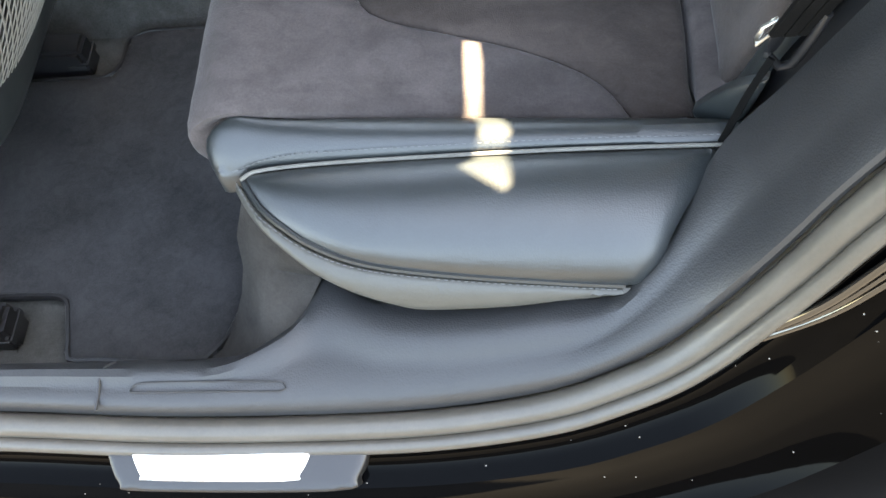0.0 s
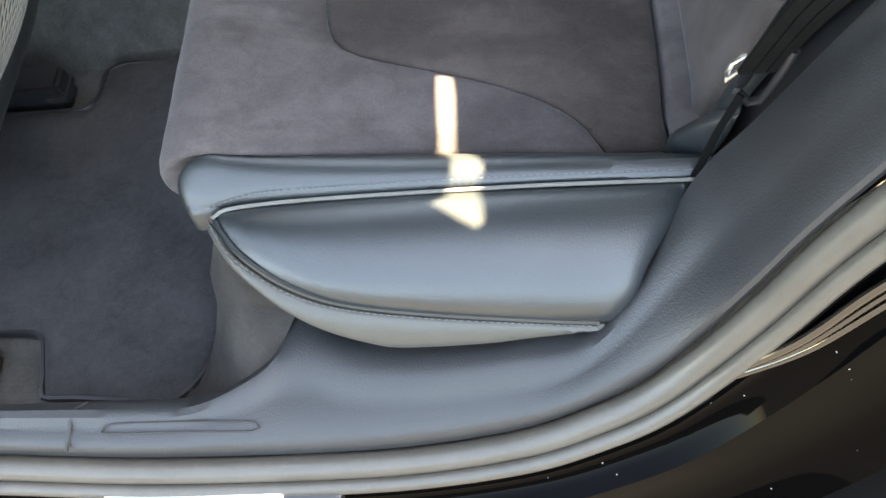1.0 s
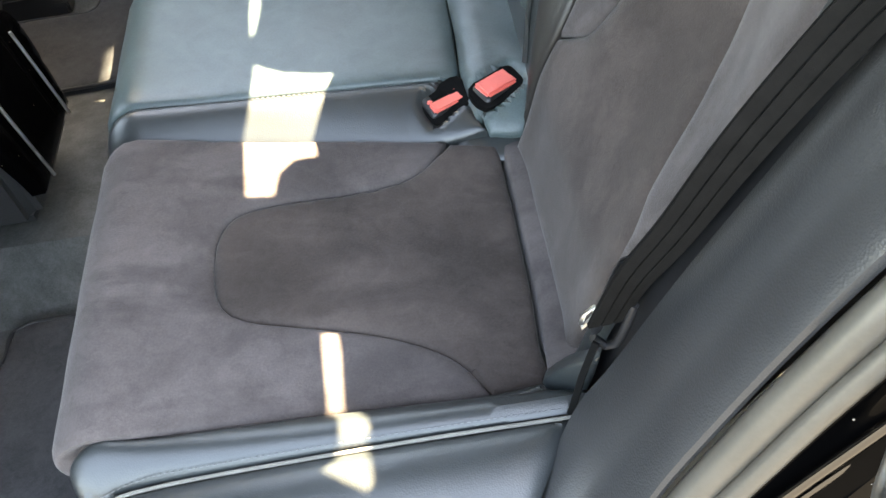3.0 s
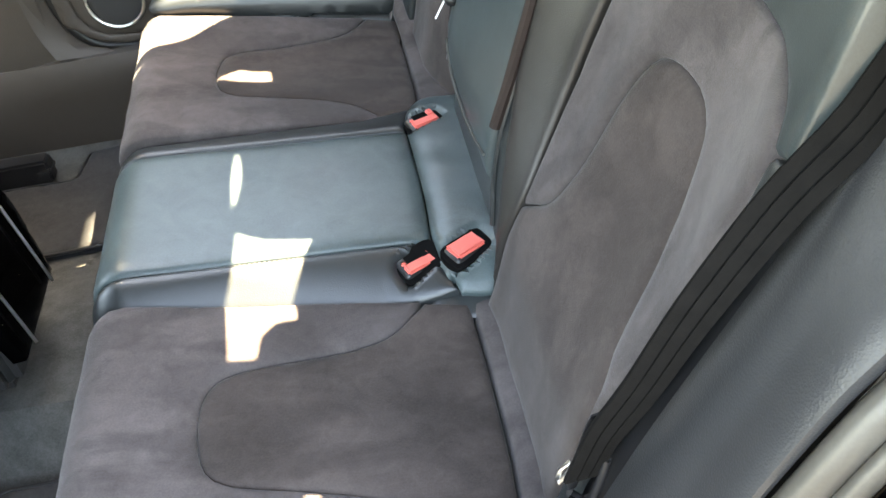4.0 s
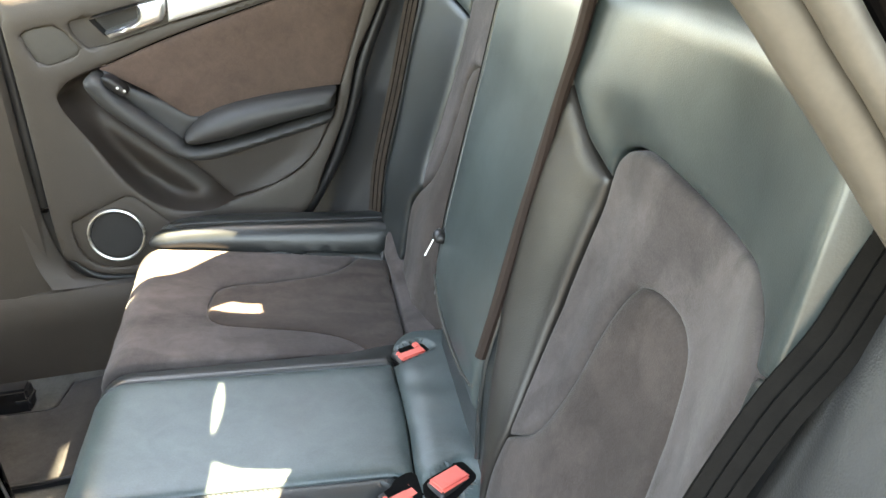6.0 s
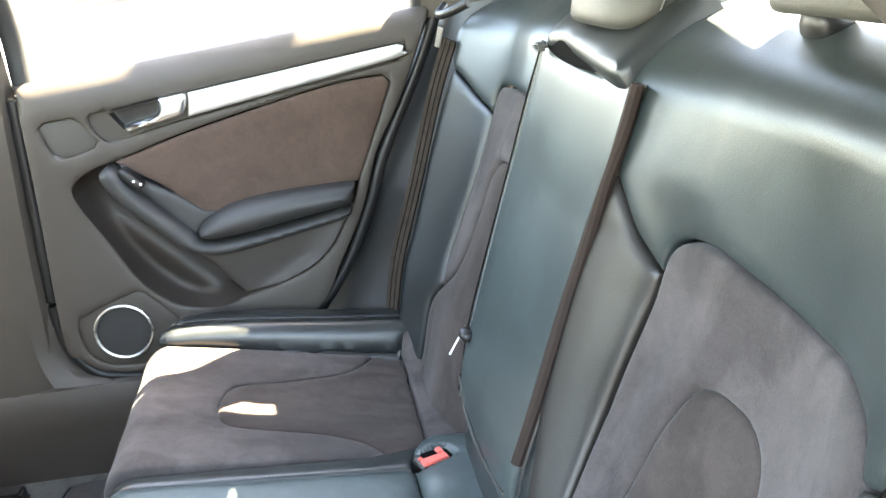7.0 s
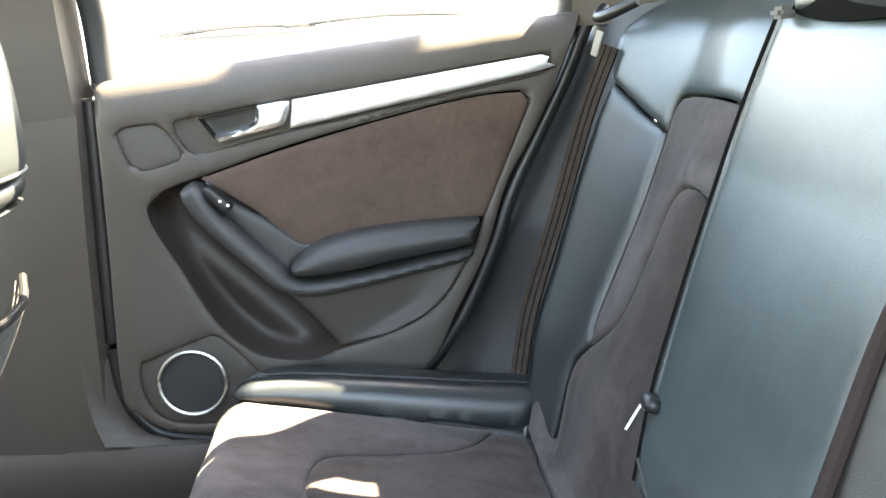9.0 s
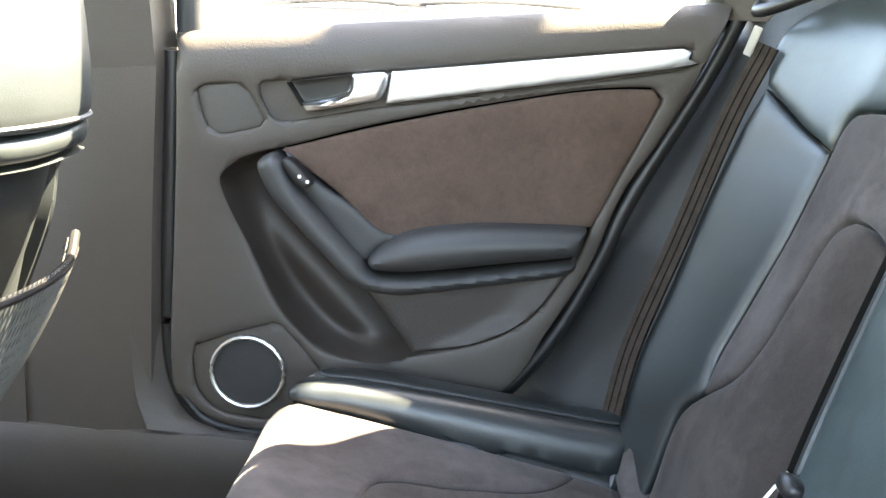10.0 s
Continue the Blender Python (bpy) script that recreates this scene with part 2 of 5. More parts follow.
def panel(outline, surf, puff=0.008, rim=0.02, skirt=0.02, step=0.014, holes=(), dip=0.0, wrinkle=0.0, wscale=14.0, turn=1, along=None):
    """A soft or hard panel: a closed outline in (u, v), laid on surf(u, v), swelling by puff within rim of its edge,
    with its edge turned down by skirt."""
    rings = [np.array([p[:2] for p in spline(outline, True, step)])] + [np.array([p[:2] for p in spline(h, True, step)]) for h in holes]
    lo, hi = rings[0].min(0), rings[0].max(0)
    gu, gv = np.meshgrid(np.arange(lo[0], hi[0], step), np.arange(lo[1], hi[1], step))
    gu[1::2] += step / 2
    grid = np.c_[gu.ravel(), gv.ravel()]
    keep = inside(rings[0], grid)
    for r in rings[1:]:
        keep &= ~inside(r, grid)
    grid = grid[keep]
    grid = grid[edge_distance(rings, grid) > step * 0.45] if len(grid) else grid
    fine = []
    for r, sign in zip(rings, [1] + [-1] * len(holes)):
        # a second ring close inside the edge keeps the seam's fold crisp
        t = np.roll(r, -1, 0) - np.roll(r, 1, 0)
        t /= np.maximum(np.hypot(*t.T), 1e-9)[:, None]
        area = 0.5 * np.sum(r[:, 0] * np.roll(r[:, 1], -1) - r[:, 1] * np.roll(r[:, 0], -1))
        nrm = np.c_[-t[:, 1], t[:, 0]] * (1 if area > 0 else -1) * sign
        for k in (0.12, 0.35):
            fine.append(r + nrm * rim * k)
    fine = np.concatenate(fine)
    ok = inside(rings[0], fine)
    for r in rings[1:]:
        ok &= ~inside(r, fine)
    fine = fine[ok]
    fine = fine[edge_distance(rings, fine) > rim * 0.1]
    if len(grid) and len(fine):
        far = edge_distance(rings, grid) > rim * 0.45
        grid = grid[far]
    count = [len(r) for r in rings]
    allp = np.concatenate(rings + [fine, grid])
    edges, at = [], 0
    for c in count:
        edges += [(at + i, at + (i + 1) % c) for i in range(c)]
        at += c
    vs, _, fs, *_ = delaunay_2d_cdt([Vector(p) for p in allp], edges, [], 0, 1e-6)
    uv = np.array([tuple(v) for v in vs])
    tri = np.array([f for f in fs if len(f) == 3])
    mid = uv[tri].mean(1)
    keep = inside(rings[0], mid)
    for r in rings[1:]:
        keep &= ~inside(r, mid)
    tri = tri[keep]
    d = edge_distance(rings, uv)
    k = np.clip(d / rim, 0, 1)
    h = puff * np.sqrt(np.maximum(0, 1 - (1 - k) ** 2)) - dip
    e = 1e-3
    place, norm = [], []
    for (u, v), hh in zip(uv, h):
        p = Vector(surf(u, v))
        n = (Vector(surf(u + e, v)) - Vector(surf(u - e, v))).cross(Vector(surf(u, v + e)) - Vector(surf(u, v - e)))
        n = n.normalized() * turn if n.length > 0 else Vector((0, 0, 1))
        n = Vector(along) if along else n
        if wrinkle:
            hh += wrinkle * noise.noise(p * wscale) * min(1, 1)
        place.append(p + n * hh)
        norm.append(n)
    faces = []
    for a, b, c in tri:
        f = (int(a), int(b), int(c))
        n = (place[f[1]] - place[f[0]]).cross(place[f[2]] - place[f[0]])
        faces.append(f if n.dot(norm[f[0]]) > 0 else f[::-1])
    if skirt:
        seen = {}
        for f in faces:
            for i in range(3):
                a, b = f[i], f[(i + 1) % 3]
                seen[(a, b)] = 1
        low = {}
        for a, b in list(seen):
            if (b, a) not in seen:
                for w in (a, b):
                    if w not in low:
                        low[w] = len(place)
                        place.append(place[w] - norm[w] * skirt)
                        norm.append(norm[w])
                faces.append((b, a, low[a], low[b]))
    return place, faces


def tube(points, radius, sides=8, closed=False, step=0.012, flat=1.0, up=(0, 0, 1)):
    """A round or flattened rod along a smooth line."""
    line = spline(points, closed, step)
    verts, faces, n = [], [], len(line)
    up = Vector(up)
    for i, p in enumerate(line):
        t = (line[(i + 1) % n] - line[i - 1]) if closed else (line[min(i + 1, n - 1)] - line[max(i - 1, 0)])
        t.normalize()
        a = up.cross(t)
        a = a.normalized() if a.length > 1e-4 else Vector((1, 0, 0))
        b = t.cross(a)
        for k in range(sides):
            w = 2 * math.pi * k / sides
            verts.append(p + a * math.cos(w) * radius + b * math.sin(w) * radius * flat)
    for i in range(n if closed else n - 1):
        for k in range(sides):
            j, l = (i + 1) % n, (k + 1) % sides
            faces.append((i * sides + k, i * sides + l, j * sides + l, j * sides + k))
    if not closed:
        faces += [tuple(range(sides))[::-1], tuple((n - 1) * sides + k for k in range(sides))]
    return verts, faces


def loft(lines, n=80, flip=False):
    """A sheet through lines of points, each resampled to n places."""
    rows = []
    for line in lines:
        s = spline(line, False, 0.01)
        d = np.cumsum([0] + [(b - a).length for a, b in zip(s, s[1:])])
        q = np.linspace(0, d[-1], n)
        arr = np.array([tuple(p) for p in s])
        rows.append(np.c_[[np.interp(q, d, arr[:, k]) for k in range(3)]].T)
    verts = [Vector(p) for r in rows for p in r]
    faces = []
    for i in range(len(rows) - 1):
        for k in range(n - 1):
            f = (i * n + k, i * n + k + 1, (i + 1) * n + k + 1, (i + 1) * n + k)
            faces.append(f[::-1] if flip else f)
    return verts, faces


def box(lo, hi, bevel=0.004, segments=2):
    bm = bmesh.new()
    bmesh.ops.create_cube(bm, size=1)
    lo, hi = Vector(lo), Vector(hi)
    for v in bm.verts:
        v.co = Vector([lo[i] + (v.co[i] + 0.5) * (hi[i] - lo[i]) for i in range(3)])
    if bevel:
        bmesh.ops.bevel(bm, geom=bm.edges[:], offset=bevel, segments=segments, affect="EDGES")
    return bm


def soft_block(lo, hi, power=3.2, n=18, shape=None):
    """A cushion-like rounded block (super-ellipsoid), with an optional reshaping of each place."""
    verts, faces = [], []
    lo, hi = Vector(lo), Vector(hi)
    c, r = (lo + hi) / 2, (hi - lo) / 2
    sg = lambda v, p: math.copysign(abs(v) ** (2 / p), v)
    for i in range(n + 1):
        th = -math.pi / 2 + math.pi * i / n
        for k in range(2 * n):
            ph = math.pi * k / n
            d = Vector((sg(math.cos(th), power) * sg(math.cos(ph), power), sg(math.cos(th), power) * sg(math.sin(ph), power), sg(math.sin(th), power)))
            p = c + Vector((d.x * r.x, d.y * r.y, d.z * r.z))
            verts.append(shape(p) if shape else p)
    for i in range(n):
        for k in range(2 * n):
            faces.append((i * 2 * n + k, i * 2 * n + (k + 1) % (2 * n), (i + 1) * 2 * n + (k + 1) % (2 * n), (i + 1) * 2 * n + k))
    return verts, faces


def stitches(points, gap=0.0046, length=0.0032, radius=0.0006):
    """A row of thread stitches along a line."""
    line = spline(points, False, 0.002)
    verts, faces, run, want = [], [], 0.0, 0.0
    for a, b in zip(line, line[1:]):
        if run >= want:
            t = (b - a).normalized()
            s = t.cross(Vector((0, 0, 1)))
            s = (s.normalized() if s.length > 1e-3 else Vector((0, 1, 0))) * radius
            u = s.cross(t).normalized() * radius
            k = len(verts)
            for e in (a - t * length / 2, a + t * length / 2):
                verts += [e + s, e + u, e - s, e - u]
            faces += [(k + i, k + (i + 1) % 4, k + 4 + (i + 1) % 4, k + 4 + i) for i in range(4)] + [(k + 3, k + 2, k + 1, k), (k + 4, k + 5, k + 6, k + 7)]
            want = run + gap
        run += (b - a).length
    return verts, faces

# ---- seat bench ----
MID = -0.012  # the car's middle


def roll_front(u):
    """Along the cushion: the top runs back, the front edge rolls over and drops."""
    x0, r = -0.138, 0.054
    if u >= x0:
        return u, 0.0
    a = (x0 - u) / r
    if a < 1.75:
        return x0 - r * math.sin(a), r * (1 - math.cos(a))
    over = (a - 1.75) * r
    return x0 - r * math.sin(1.75) + over * 0.18, r * (1 - math.cos(1.75)) + over


def smooth_run(knots):
    """A smooth profile through knots, as its running length, way out and way down."""
    k = np.array(knots)
    run = np.cumsum([0] + [math.dist(a, b) for a, b in zip(knots, knots[1:])])
    fine = np.linspace(0, run[-1], 240)
    cols = []
    for c in range(2):
        slope = np.gradient(k[:, c], run)
        i = np.clip(np.searchsorted(run, fine, side="right") - 1, 0, len(run) - 2)
        h = run[i + 1] - run[i]
        w = (fine - run[i]) / h
        cols.append(k[i, c] * (1 + 2 * w) * (1 - w) ** 2 + slope[i] * h * w * (1 - w) ** 2 + k[i + 1, c] * w * w * (3 - 2 * w) + slope[i + 1] * h * w * w * (w - 1))
    return fine, cols[0], cols[1]


# how the bench's flanks run outwards and down from their piping
SIDE_NEAR = smooth_run([(0.0, 0.0), (0.020, -0.004), (0.044, -0.002), (0.070, 0.007), (0.092, 0.022), (0.109, 0.042), (0.119, 0.065), (0.121, 0.088), (0.115, 0.107), (0.102, 0.120), (0.085, 0.129)])
SIDE_FAR = smooth_run([(0.0, 0.0), (0.012, -0.001), (0.035, 0.001), (0.062, 0.008), (0.082, 0.022), (0.094, 0.042), (0.098, 0.070), (0.094, 0.100), (0.085, 0.125), (0.075, 0.150), (0.065, 0.170)])


def rim_height(u, side):
    """The height of the piping along the bench's outer edge."""
    if side < 0:
        return float(np.interp(u, [-0.14, -0.05, 0.05, 0.15, 0.25, 0.33], [0.502, 0.507, 0.511, 0.513, 0.512, 0.510]))
    return float(np.interp(u, [-0.17, -0.13, -0.09, -0.02, 0.06, 0.13, 0.24, 0.32], [0.578, 0.586, 0.588, 0.584, 0.575, 0.566, 0.552, 0.546]))


def bench(u, v, side):
    """The bench's surface: u back along the car, v across from its middle, past 0.588 over the outer edge."""
    x, drop = roll_front(u)
    k = min(max((u + 0.15) / 0.38, 0), 1.2)
    top = 0.533 - 0.056 * k if side < 0 else 0.553 - 0.070 * k + 0.010 * min(1, max(0, (v - 0.48) / 0.09))
    top += 0.008 * max(0, 1 - abs(v - 0.39) / 0.3)
    top -= 0.010 * math.exp(-((v - 0.39) / 0.11) ** 2) * min(1, max(0, (u + 0.15) / 0.1))
    rim = rim_height(u, side)
    lift = min(1, max(0, (v - 0.49) / 0.095)) ** 2 * min(1, max(0, (u - 0.286) / 0.02))
    if v <= 0.588 or u > 0.352:
        top += (rim - 0.004 - top) * lift
    if v > 0.588:
        w = v - 0.588
        if w < 0.048:
            s = w / 0.048
            y = 0.588 + 0.042 * s - (0.010 * math.sin(math.pi * s) if side > 0 else 0)
            rise = math.sin(s * math.pi / 2) ** 0.8
            return x, MID + side * y, top + (rim - top) * rise + (0.010 if side < 0 else 0.006) * math.sin(math.pi * s) - drop * (1 - 0.6 * s)
        run, outs, downs = SIDE_NEAR if side < 0 else SIDE_FAR
        out = float(np.interp(w - 0.048, run, outs))
        down = float(np.interp(w - 0.048, run, downs))
        return x, MID + side * (0.630 + out), rim - down - 0.4 * drop * max(0, 1 - (w - 0.048) / 0.06)
    return x, MID + side * v, top - drop


def bench_left(u, v):
    return bench(u, -v, -1)


def bench_right(u, v):
    return bench(u, v, 1)


def seat_half(side, parent):
    surf = bench_left if side < 0 else bench_right
    s = side
    ins = [(0.232, 0.217), (0.217, 0.239), (0.180, 0.273), (0.114, 0.291), (0.025, 0.302), (-0.022, 0.317), (-0.040, 0.350), (-0.041, 0.402), (-0.031, 0.443), (-0.004, 0.464), (0.061, 0.479), (0.139, 0.499), (0.188, 0.522), (0.216, 0.547), (0.232, 0.574)]
    q = lambda pts: [(p[0], s * p[1], *p[2:]) for p in pts]
    wrap = [(-0.345, 0.190, "c"), (-0.20, 0.184), (-0.14, 0.180), (0.0, 0.196), (0.12, 0.204), (0.232, 0.215, "c"), *ins[1:-1], (0.232, 0.5745, "c"), (0.16, 0.5785), (0.06, 0.584), (-0.05, 0.588), (-0.12, 0.589), (-0.185, 0.590), (-0.235, 0.586, "c"), (-0.345, 0.560, "c")]
    part("seat_surround", panel(q(wrap), surf, 0.007, 0.016, 0.02, wrinkle=0.0016), SUEDE, parent, "grey-brown suede seat surround with a rolled front edge")
    centre = [(0.236, 0.218, "c"), *ins[1:-1], (0.236, 0.574, "c"), (0.287, 0.566, "c"), (0.295, 0.46), (0.296, 0.32), (0.294, 0.226, "c")]
    part("seat_insert", panel(q(centre), surf, 0.007, 0.014, 0.02, dip=0.002, wrinkle=0.0020), SUEDE_DARK, parent, "darker brown suede seat insert")
    rear = [(0.299, 0.224, "c"), (0.301, 0.32), (0.300, 0.46), (0.292, 0.567, "c"), (0.300, 0.586, "c"), (0.33, 0.587), (0.405, 0.586, "c"), (0.405, 0.215, "c")]
    part("seat_rear_strip", panel(q(rear), surf, 0.007, 0.014, 0.02, wrinkle=0.003, wscale=20), SUEDE, parent, "suede strip below the backrest")
    strip = [(-0.168, 0.614), (-0.160, 0.598), (-0.136, 0.5885), (-0.105, 0.5895), (-0.05, 0.589), (0.06, 0.585), (0.16, 0.5795), (0.24, 0.575), (0.285, 0.568, "c"), (0.300, 0.594), (0.325, 0.606), (0.35, 0.605, "c"), (0.35, 0.634, "c"), (0.20, 0.634), (-0.05, 0.634), (-0.110, 0.636), (-0.142, 0.642), (-0.158, 0.640)]
    part("bolster_strip", panel(q(strip), surf, 0.008, 0.018, 0.02, step=0.008), LEATHER, parent, "black leather strip along the seat's edge")
    if s < 0:
        seam = [(-0.130, 0.648), (-0.125, 0.657), (-0.108, 0.681), (-0.086, 0.700), (-0.055, 0.720), (-0.010, 0.737), (0.064, 0.750), (0.162, 0.761), (0.214, 0.765)]
        flank = [(-0.131, 0.646), (-0.106, 0.640), (-0.03, 0.637), (0.15, 0.637), (0.305, 0.637, "c"), (0.279, 0.677), (0.256, 0.715), (0.243, 0.745), (0.226, 0.765, "c"), *seam[:0:-1]]
        under = [(-0.136, 0.650), *[(u - 0.002, v + 0.003) for u, v in seam[1:]], (0.226, 0.768, "c"), (0.214, 0.775, "c"), (0.162, 0.780), (0.112, 0.786), (0.041, 0.787), (0.010, 0.779), (-0.029, 0.762), (-0.058, 0.744), (-0.087, 0.720), (-0.114, 0.693), (-0.135, 0.660)]
    else:
        seam = [(-0.132, 0.668), (-0.106, 0.700), (-0.058, 0.744), (0.012, 0.771), (0.10, 0.783), (0.215, 0.782), (0.238, 0.781)]
        flank = [(-0.137, 0.652), (-0.106, 0.641), (-0.03, 0.637), (0.15, 0.637), (0.345, 0.637, "c"), (0.345, 0.69), (0.32, 0.740), (0.275, 0.776, "c"), (0.215, 0.777), (0.10, 0.778), (0.01, 0.765), (-0.060, 0.738), (-0.112, 0.692)]
        under = [(-0.150, 0.652), (-0.140, 0.655), (-0.115, 0.694), (-0.063, 0.741), (0.01, 0.769), (0.10, 0.780), (0.215, 0.779), (0.243, 0.778, "c"), (0.225, 0.815, "c"), (0.05, 0.812), (-0.045, 0.780), (-0.112, 0.722)]
    part("bolster_flank", panel(q(flank), surf, 0.010 if s < 0 else 0.006, 0.045 if s < 0 else 0.016, 0.03, step=0.008), LEATHER, parent, "black leather flank of the seat")
    part("bolster_lower", panel(q(under), surf, 0.005, 0.012, 0.015, step=0.010), LEATHER_GREY, parent, "grey leather below the lower seam")
    line = lambda pts, d=0.007: [Vector(surf(u, s * v)) + Vector((0, s * d * 0.4, d)) for u, v in pts]
    part("piping", tube(line([(-0.130, 0.650), (-0.124, 0.643), (-0.105, 0.638), (-0.03, 0.6355), (0.15, 0.6355), (0.27, 0.6355), (0.302, 0.6355)], 0.006), 0.0020 if s < 0 else 0.0018, 6), PIPING if s < 0 else LEATHER, parent, "pale piping along the seam" if s < 0 else "leather piping along the seam")
    part("seam_thread", stitches(line([(-0.135, 0.6375), (-0.10, 0.629), (-0.05, 0.627), (0.15, 0.627), (0.34, 0.627)], 0.0085)), THREAD, parent, "grey stitching")
    part("lower_welt", tube(line(seam, 0.002), 0.0030, 6), LEATHER, parent)
    part("lower_thread", stitches(line([(u - 0.003, v + 0.005) for u, v in seam], 0.006)), THREAD, parent, "grey stitching")
    # the rolled front's outer end
    x0 = -0.138
    disc = [Vector((x0 + 0.004 - 0.052 * math.sin(a), MID + s * 0.576, (0.545 if s < 0 else 0.565) - 0.060 + 0.052 * math.cos(a))) for a in np.linspace(0, math.pi, 14)]
    rows = [[Vector((x0 + (p.x - x0) * k, p.y + s * 0.012 * (1 - k * k), (0.485 if s < 0 else 0.505) + (p.z - (0.485 if s < 0 else 0.505)) * k)) for p in disc] for k in (0.02, 0.35, 0.65, 0.88, 1.0)]
    vs = [p for r in rows for p in r]
    fs = [(i * 14 + k, i * 14 + k + 1, (i + 1) * 14 + k + 1, (i + 1) * 14 + k) for i in range(4) for k in range(13)]
    part("front_end_cap", (vs, [f if s < 0 else f[::-1] for f in fs]), SUEDE, parent)


cushion = thing("rear_seat_cushion", "rear bench cushion in grey-brown suede and black leather", "car seat")
seat_half(-1, cushion)
seat_half(1, cushion)


# the belt buckles' pockets: place along and across the bench, turn, half length, half width
POCKETS = ((0.241, -0.174, 29, 0.031, 0.020), (0.306, -0.180, 31, 0.033, 0.021), (0.294, 0.136, 24, 0.029, 0.019))


def pocket_dip(x, y):
    """How deep the leather is pressed in round the belt buckles."""
    dip = 0.0
    for px, py, turn, a, b in POCKETS:
        c, n = math.cos(math.radians(turn)), math.sin(math.radians(turn))
        r = (abs(((x - px) * c + (y - py) * n) / a) ** 4 + abs(((y - py) * c - (x - px) * n) / b) ** 4) ** 0.25
        k = min(1, max(0, (1.34 - r) / 0.5))
        dip = max(dip, 0.014 * k * k * (3 - 2 * k))
    return dip


def bench_mid(u, v):
    x, drop = roll_front(u)
    top = 0.548 - 0.09 * (min(max(u, -0.15), 0.42) + 0.15)
    fall = 0.0
    if abs(v) > 0.135:
        fall = ((0.045 - 0.012 * min(1, max(0, u / 0.25))) if v < 0 else 0.018) * min(1.3, (abs(v) - 0.135) / 0.06) ** 1.4 * (1 - 0.55 * min(1, max(0, (u - 0.19) / 0.09)))
    return x, MID + v, top - drop - fall - pocket_dip(x, MID + v)


def rear_mid(u, v):
    return u, MID + v, 0.521 - 0.04 * (u - 0.28) - 0.009 * max(0, 1 - (u - 0.266) / 0.034) ** 2 - 0.006 * max(0, v - 0.16) / 0.06 - 0.032 * (max(0, -v - 0.165) / 0.06) ** 1.5 - pocket_dip(u, MID + v)


mid_top = [(-0.345, -0.135, "c"), (-0.345, 0.135, "c"), (0.0, 0.135), (0.262, 0.132, "c"), (0.266, 0.0), (0.262, -0.133, "c"), (0.0, -0.135)]
part("middle_seat_panel", panel(mid_top, bench_mid, 0.007, 0.02, 0.02, wrinkle=0.001), LEATHER_SKYLIT, cushion, "black leather middle seat panel")
for s in (-1, 1):
    edge = [(-0.345, s * 0.137, "c"), (0.0, s * 0.137), (0.264, s * 0.137, "c"), (0.270, s * 0.180), (0.285, s * 0.214, "c"), (0.225, s * 0.214), (0.0, s * 0.196), (-0.14, s * 0.182), (-0.345, s * 0.19, "c")]
    part("middle_seat_side", panel(edge, bench_mid, 0.006, 0.016, 0.02, step=0.0045), LEATHER, cushion, "black leather side strip of the middle seat")
    part("seam_thread", stitches([Vector(bench_mid(u, s * 0.141)) + Vector((0, 0, 0.0055)) for u in (-0.19, -0.14, -0.05, 0.1, 0.205)]), THREAD, cushion, "grey stitching")
mid_rear = [(0.264, 0.130, "c"), (0.269, 0.178), (0.300, 0.214), (0.360, 0.214, "c"), (0.362, 0.01), (0.362, -0.12), (0.372, -0.220, "c"), (0.325, -0.229), (0.286, -0.224, "c"), (0.271, -0.17), (0.264, -0.13), (0.267, -0.04)]
part("middle_rear_panel", panel(mid_rear, rear_mid, 0.007, 0.016, 0.07, step=0.0042, wrinkle=0.0016, wscale=22), LEATHER_SKYLIT, cushion, "black leather panel behind the middle seat")
for (px, py, turn, a, b), surf in zip(POCKETS, (bench_mid, rear_mid, rear_mid)):
    c, n = math.cos(math.radians(turn)), math.sin(math.radians(turn))
    ring = [(px + 1.04 * (c * a * k - n * b * m), py - MID + 1.04 * (n * a * k + c * b * m)) for k, m in ((-1, -0.5), (-0.7, -1), (0.7, -1), (1, -0.5), (1, 0.5), (0.7, 1), (-0.7, 1), (-1, 0.5))]
    base = lambda u, v: surf(u, v)[2] + pocket_dip(u, MID + v)
    su, sv = (base(px + 0.01, py - MID) - base(px - 0.01, py - MID)) / 0.02, (base(px, py - MID + 0.01) - base(px, py - MID - 0.01)) / 0.02
    # a near-black lid stands for the shade down in the slot
    part("buckle_slot_shade", panel(ring, lambda u, v: (u, MID + v, base(px, py - MID) - 0.0022 + su * (u - px) + sv * (v + MID - py)), 0.0, 0.004, 0.012, 0.006), MATT_BLACK, cushion, "near-black lid painting the shade in the slot round the belt buckle")
part("corner_fold", panel([(0.245, -0.19, "c"), (0.33, -0.19, "c"), (0.335, -0.245), (0.285, -0.245), (0.25, -0.225)], lambda u, v: (u, MID + v, 0.474 + 0.25 * (v + 0.22)), 0.004, 0.02, 0.02, wrinkle=0.003, wscale=40), LEATHER, cushion, "creased leather corner below the buckles")
core = soft_block((-0.175, MID - 0.56, 0.30), (0.42, MID + 0.56, 0.450), 8, 16)
part("cushion_core", core, CARPET, cushion)


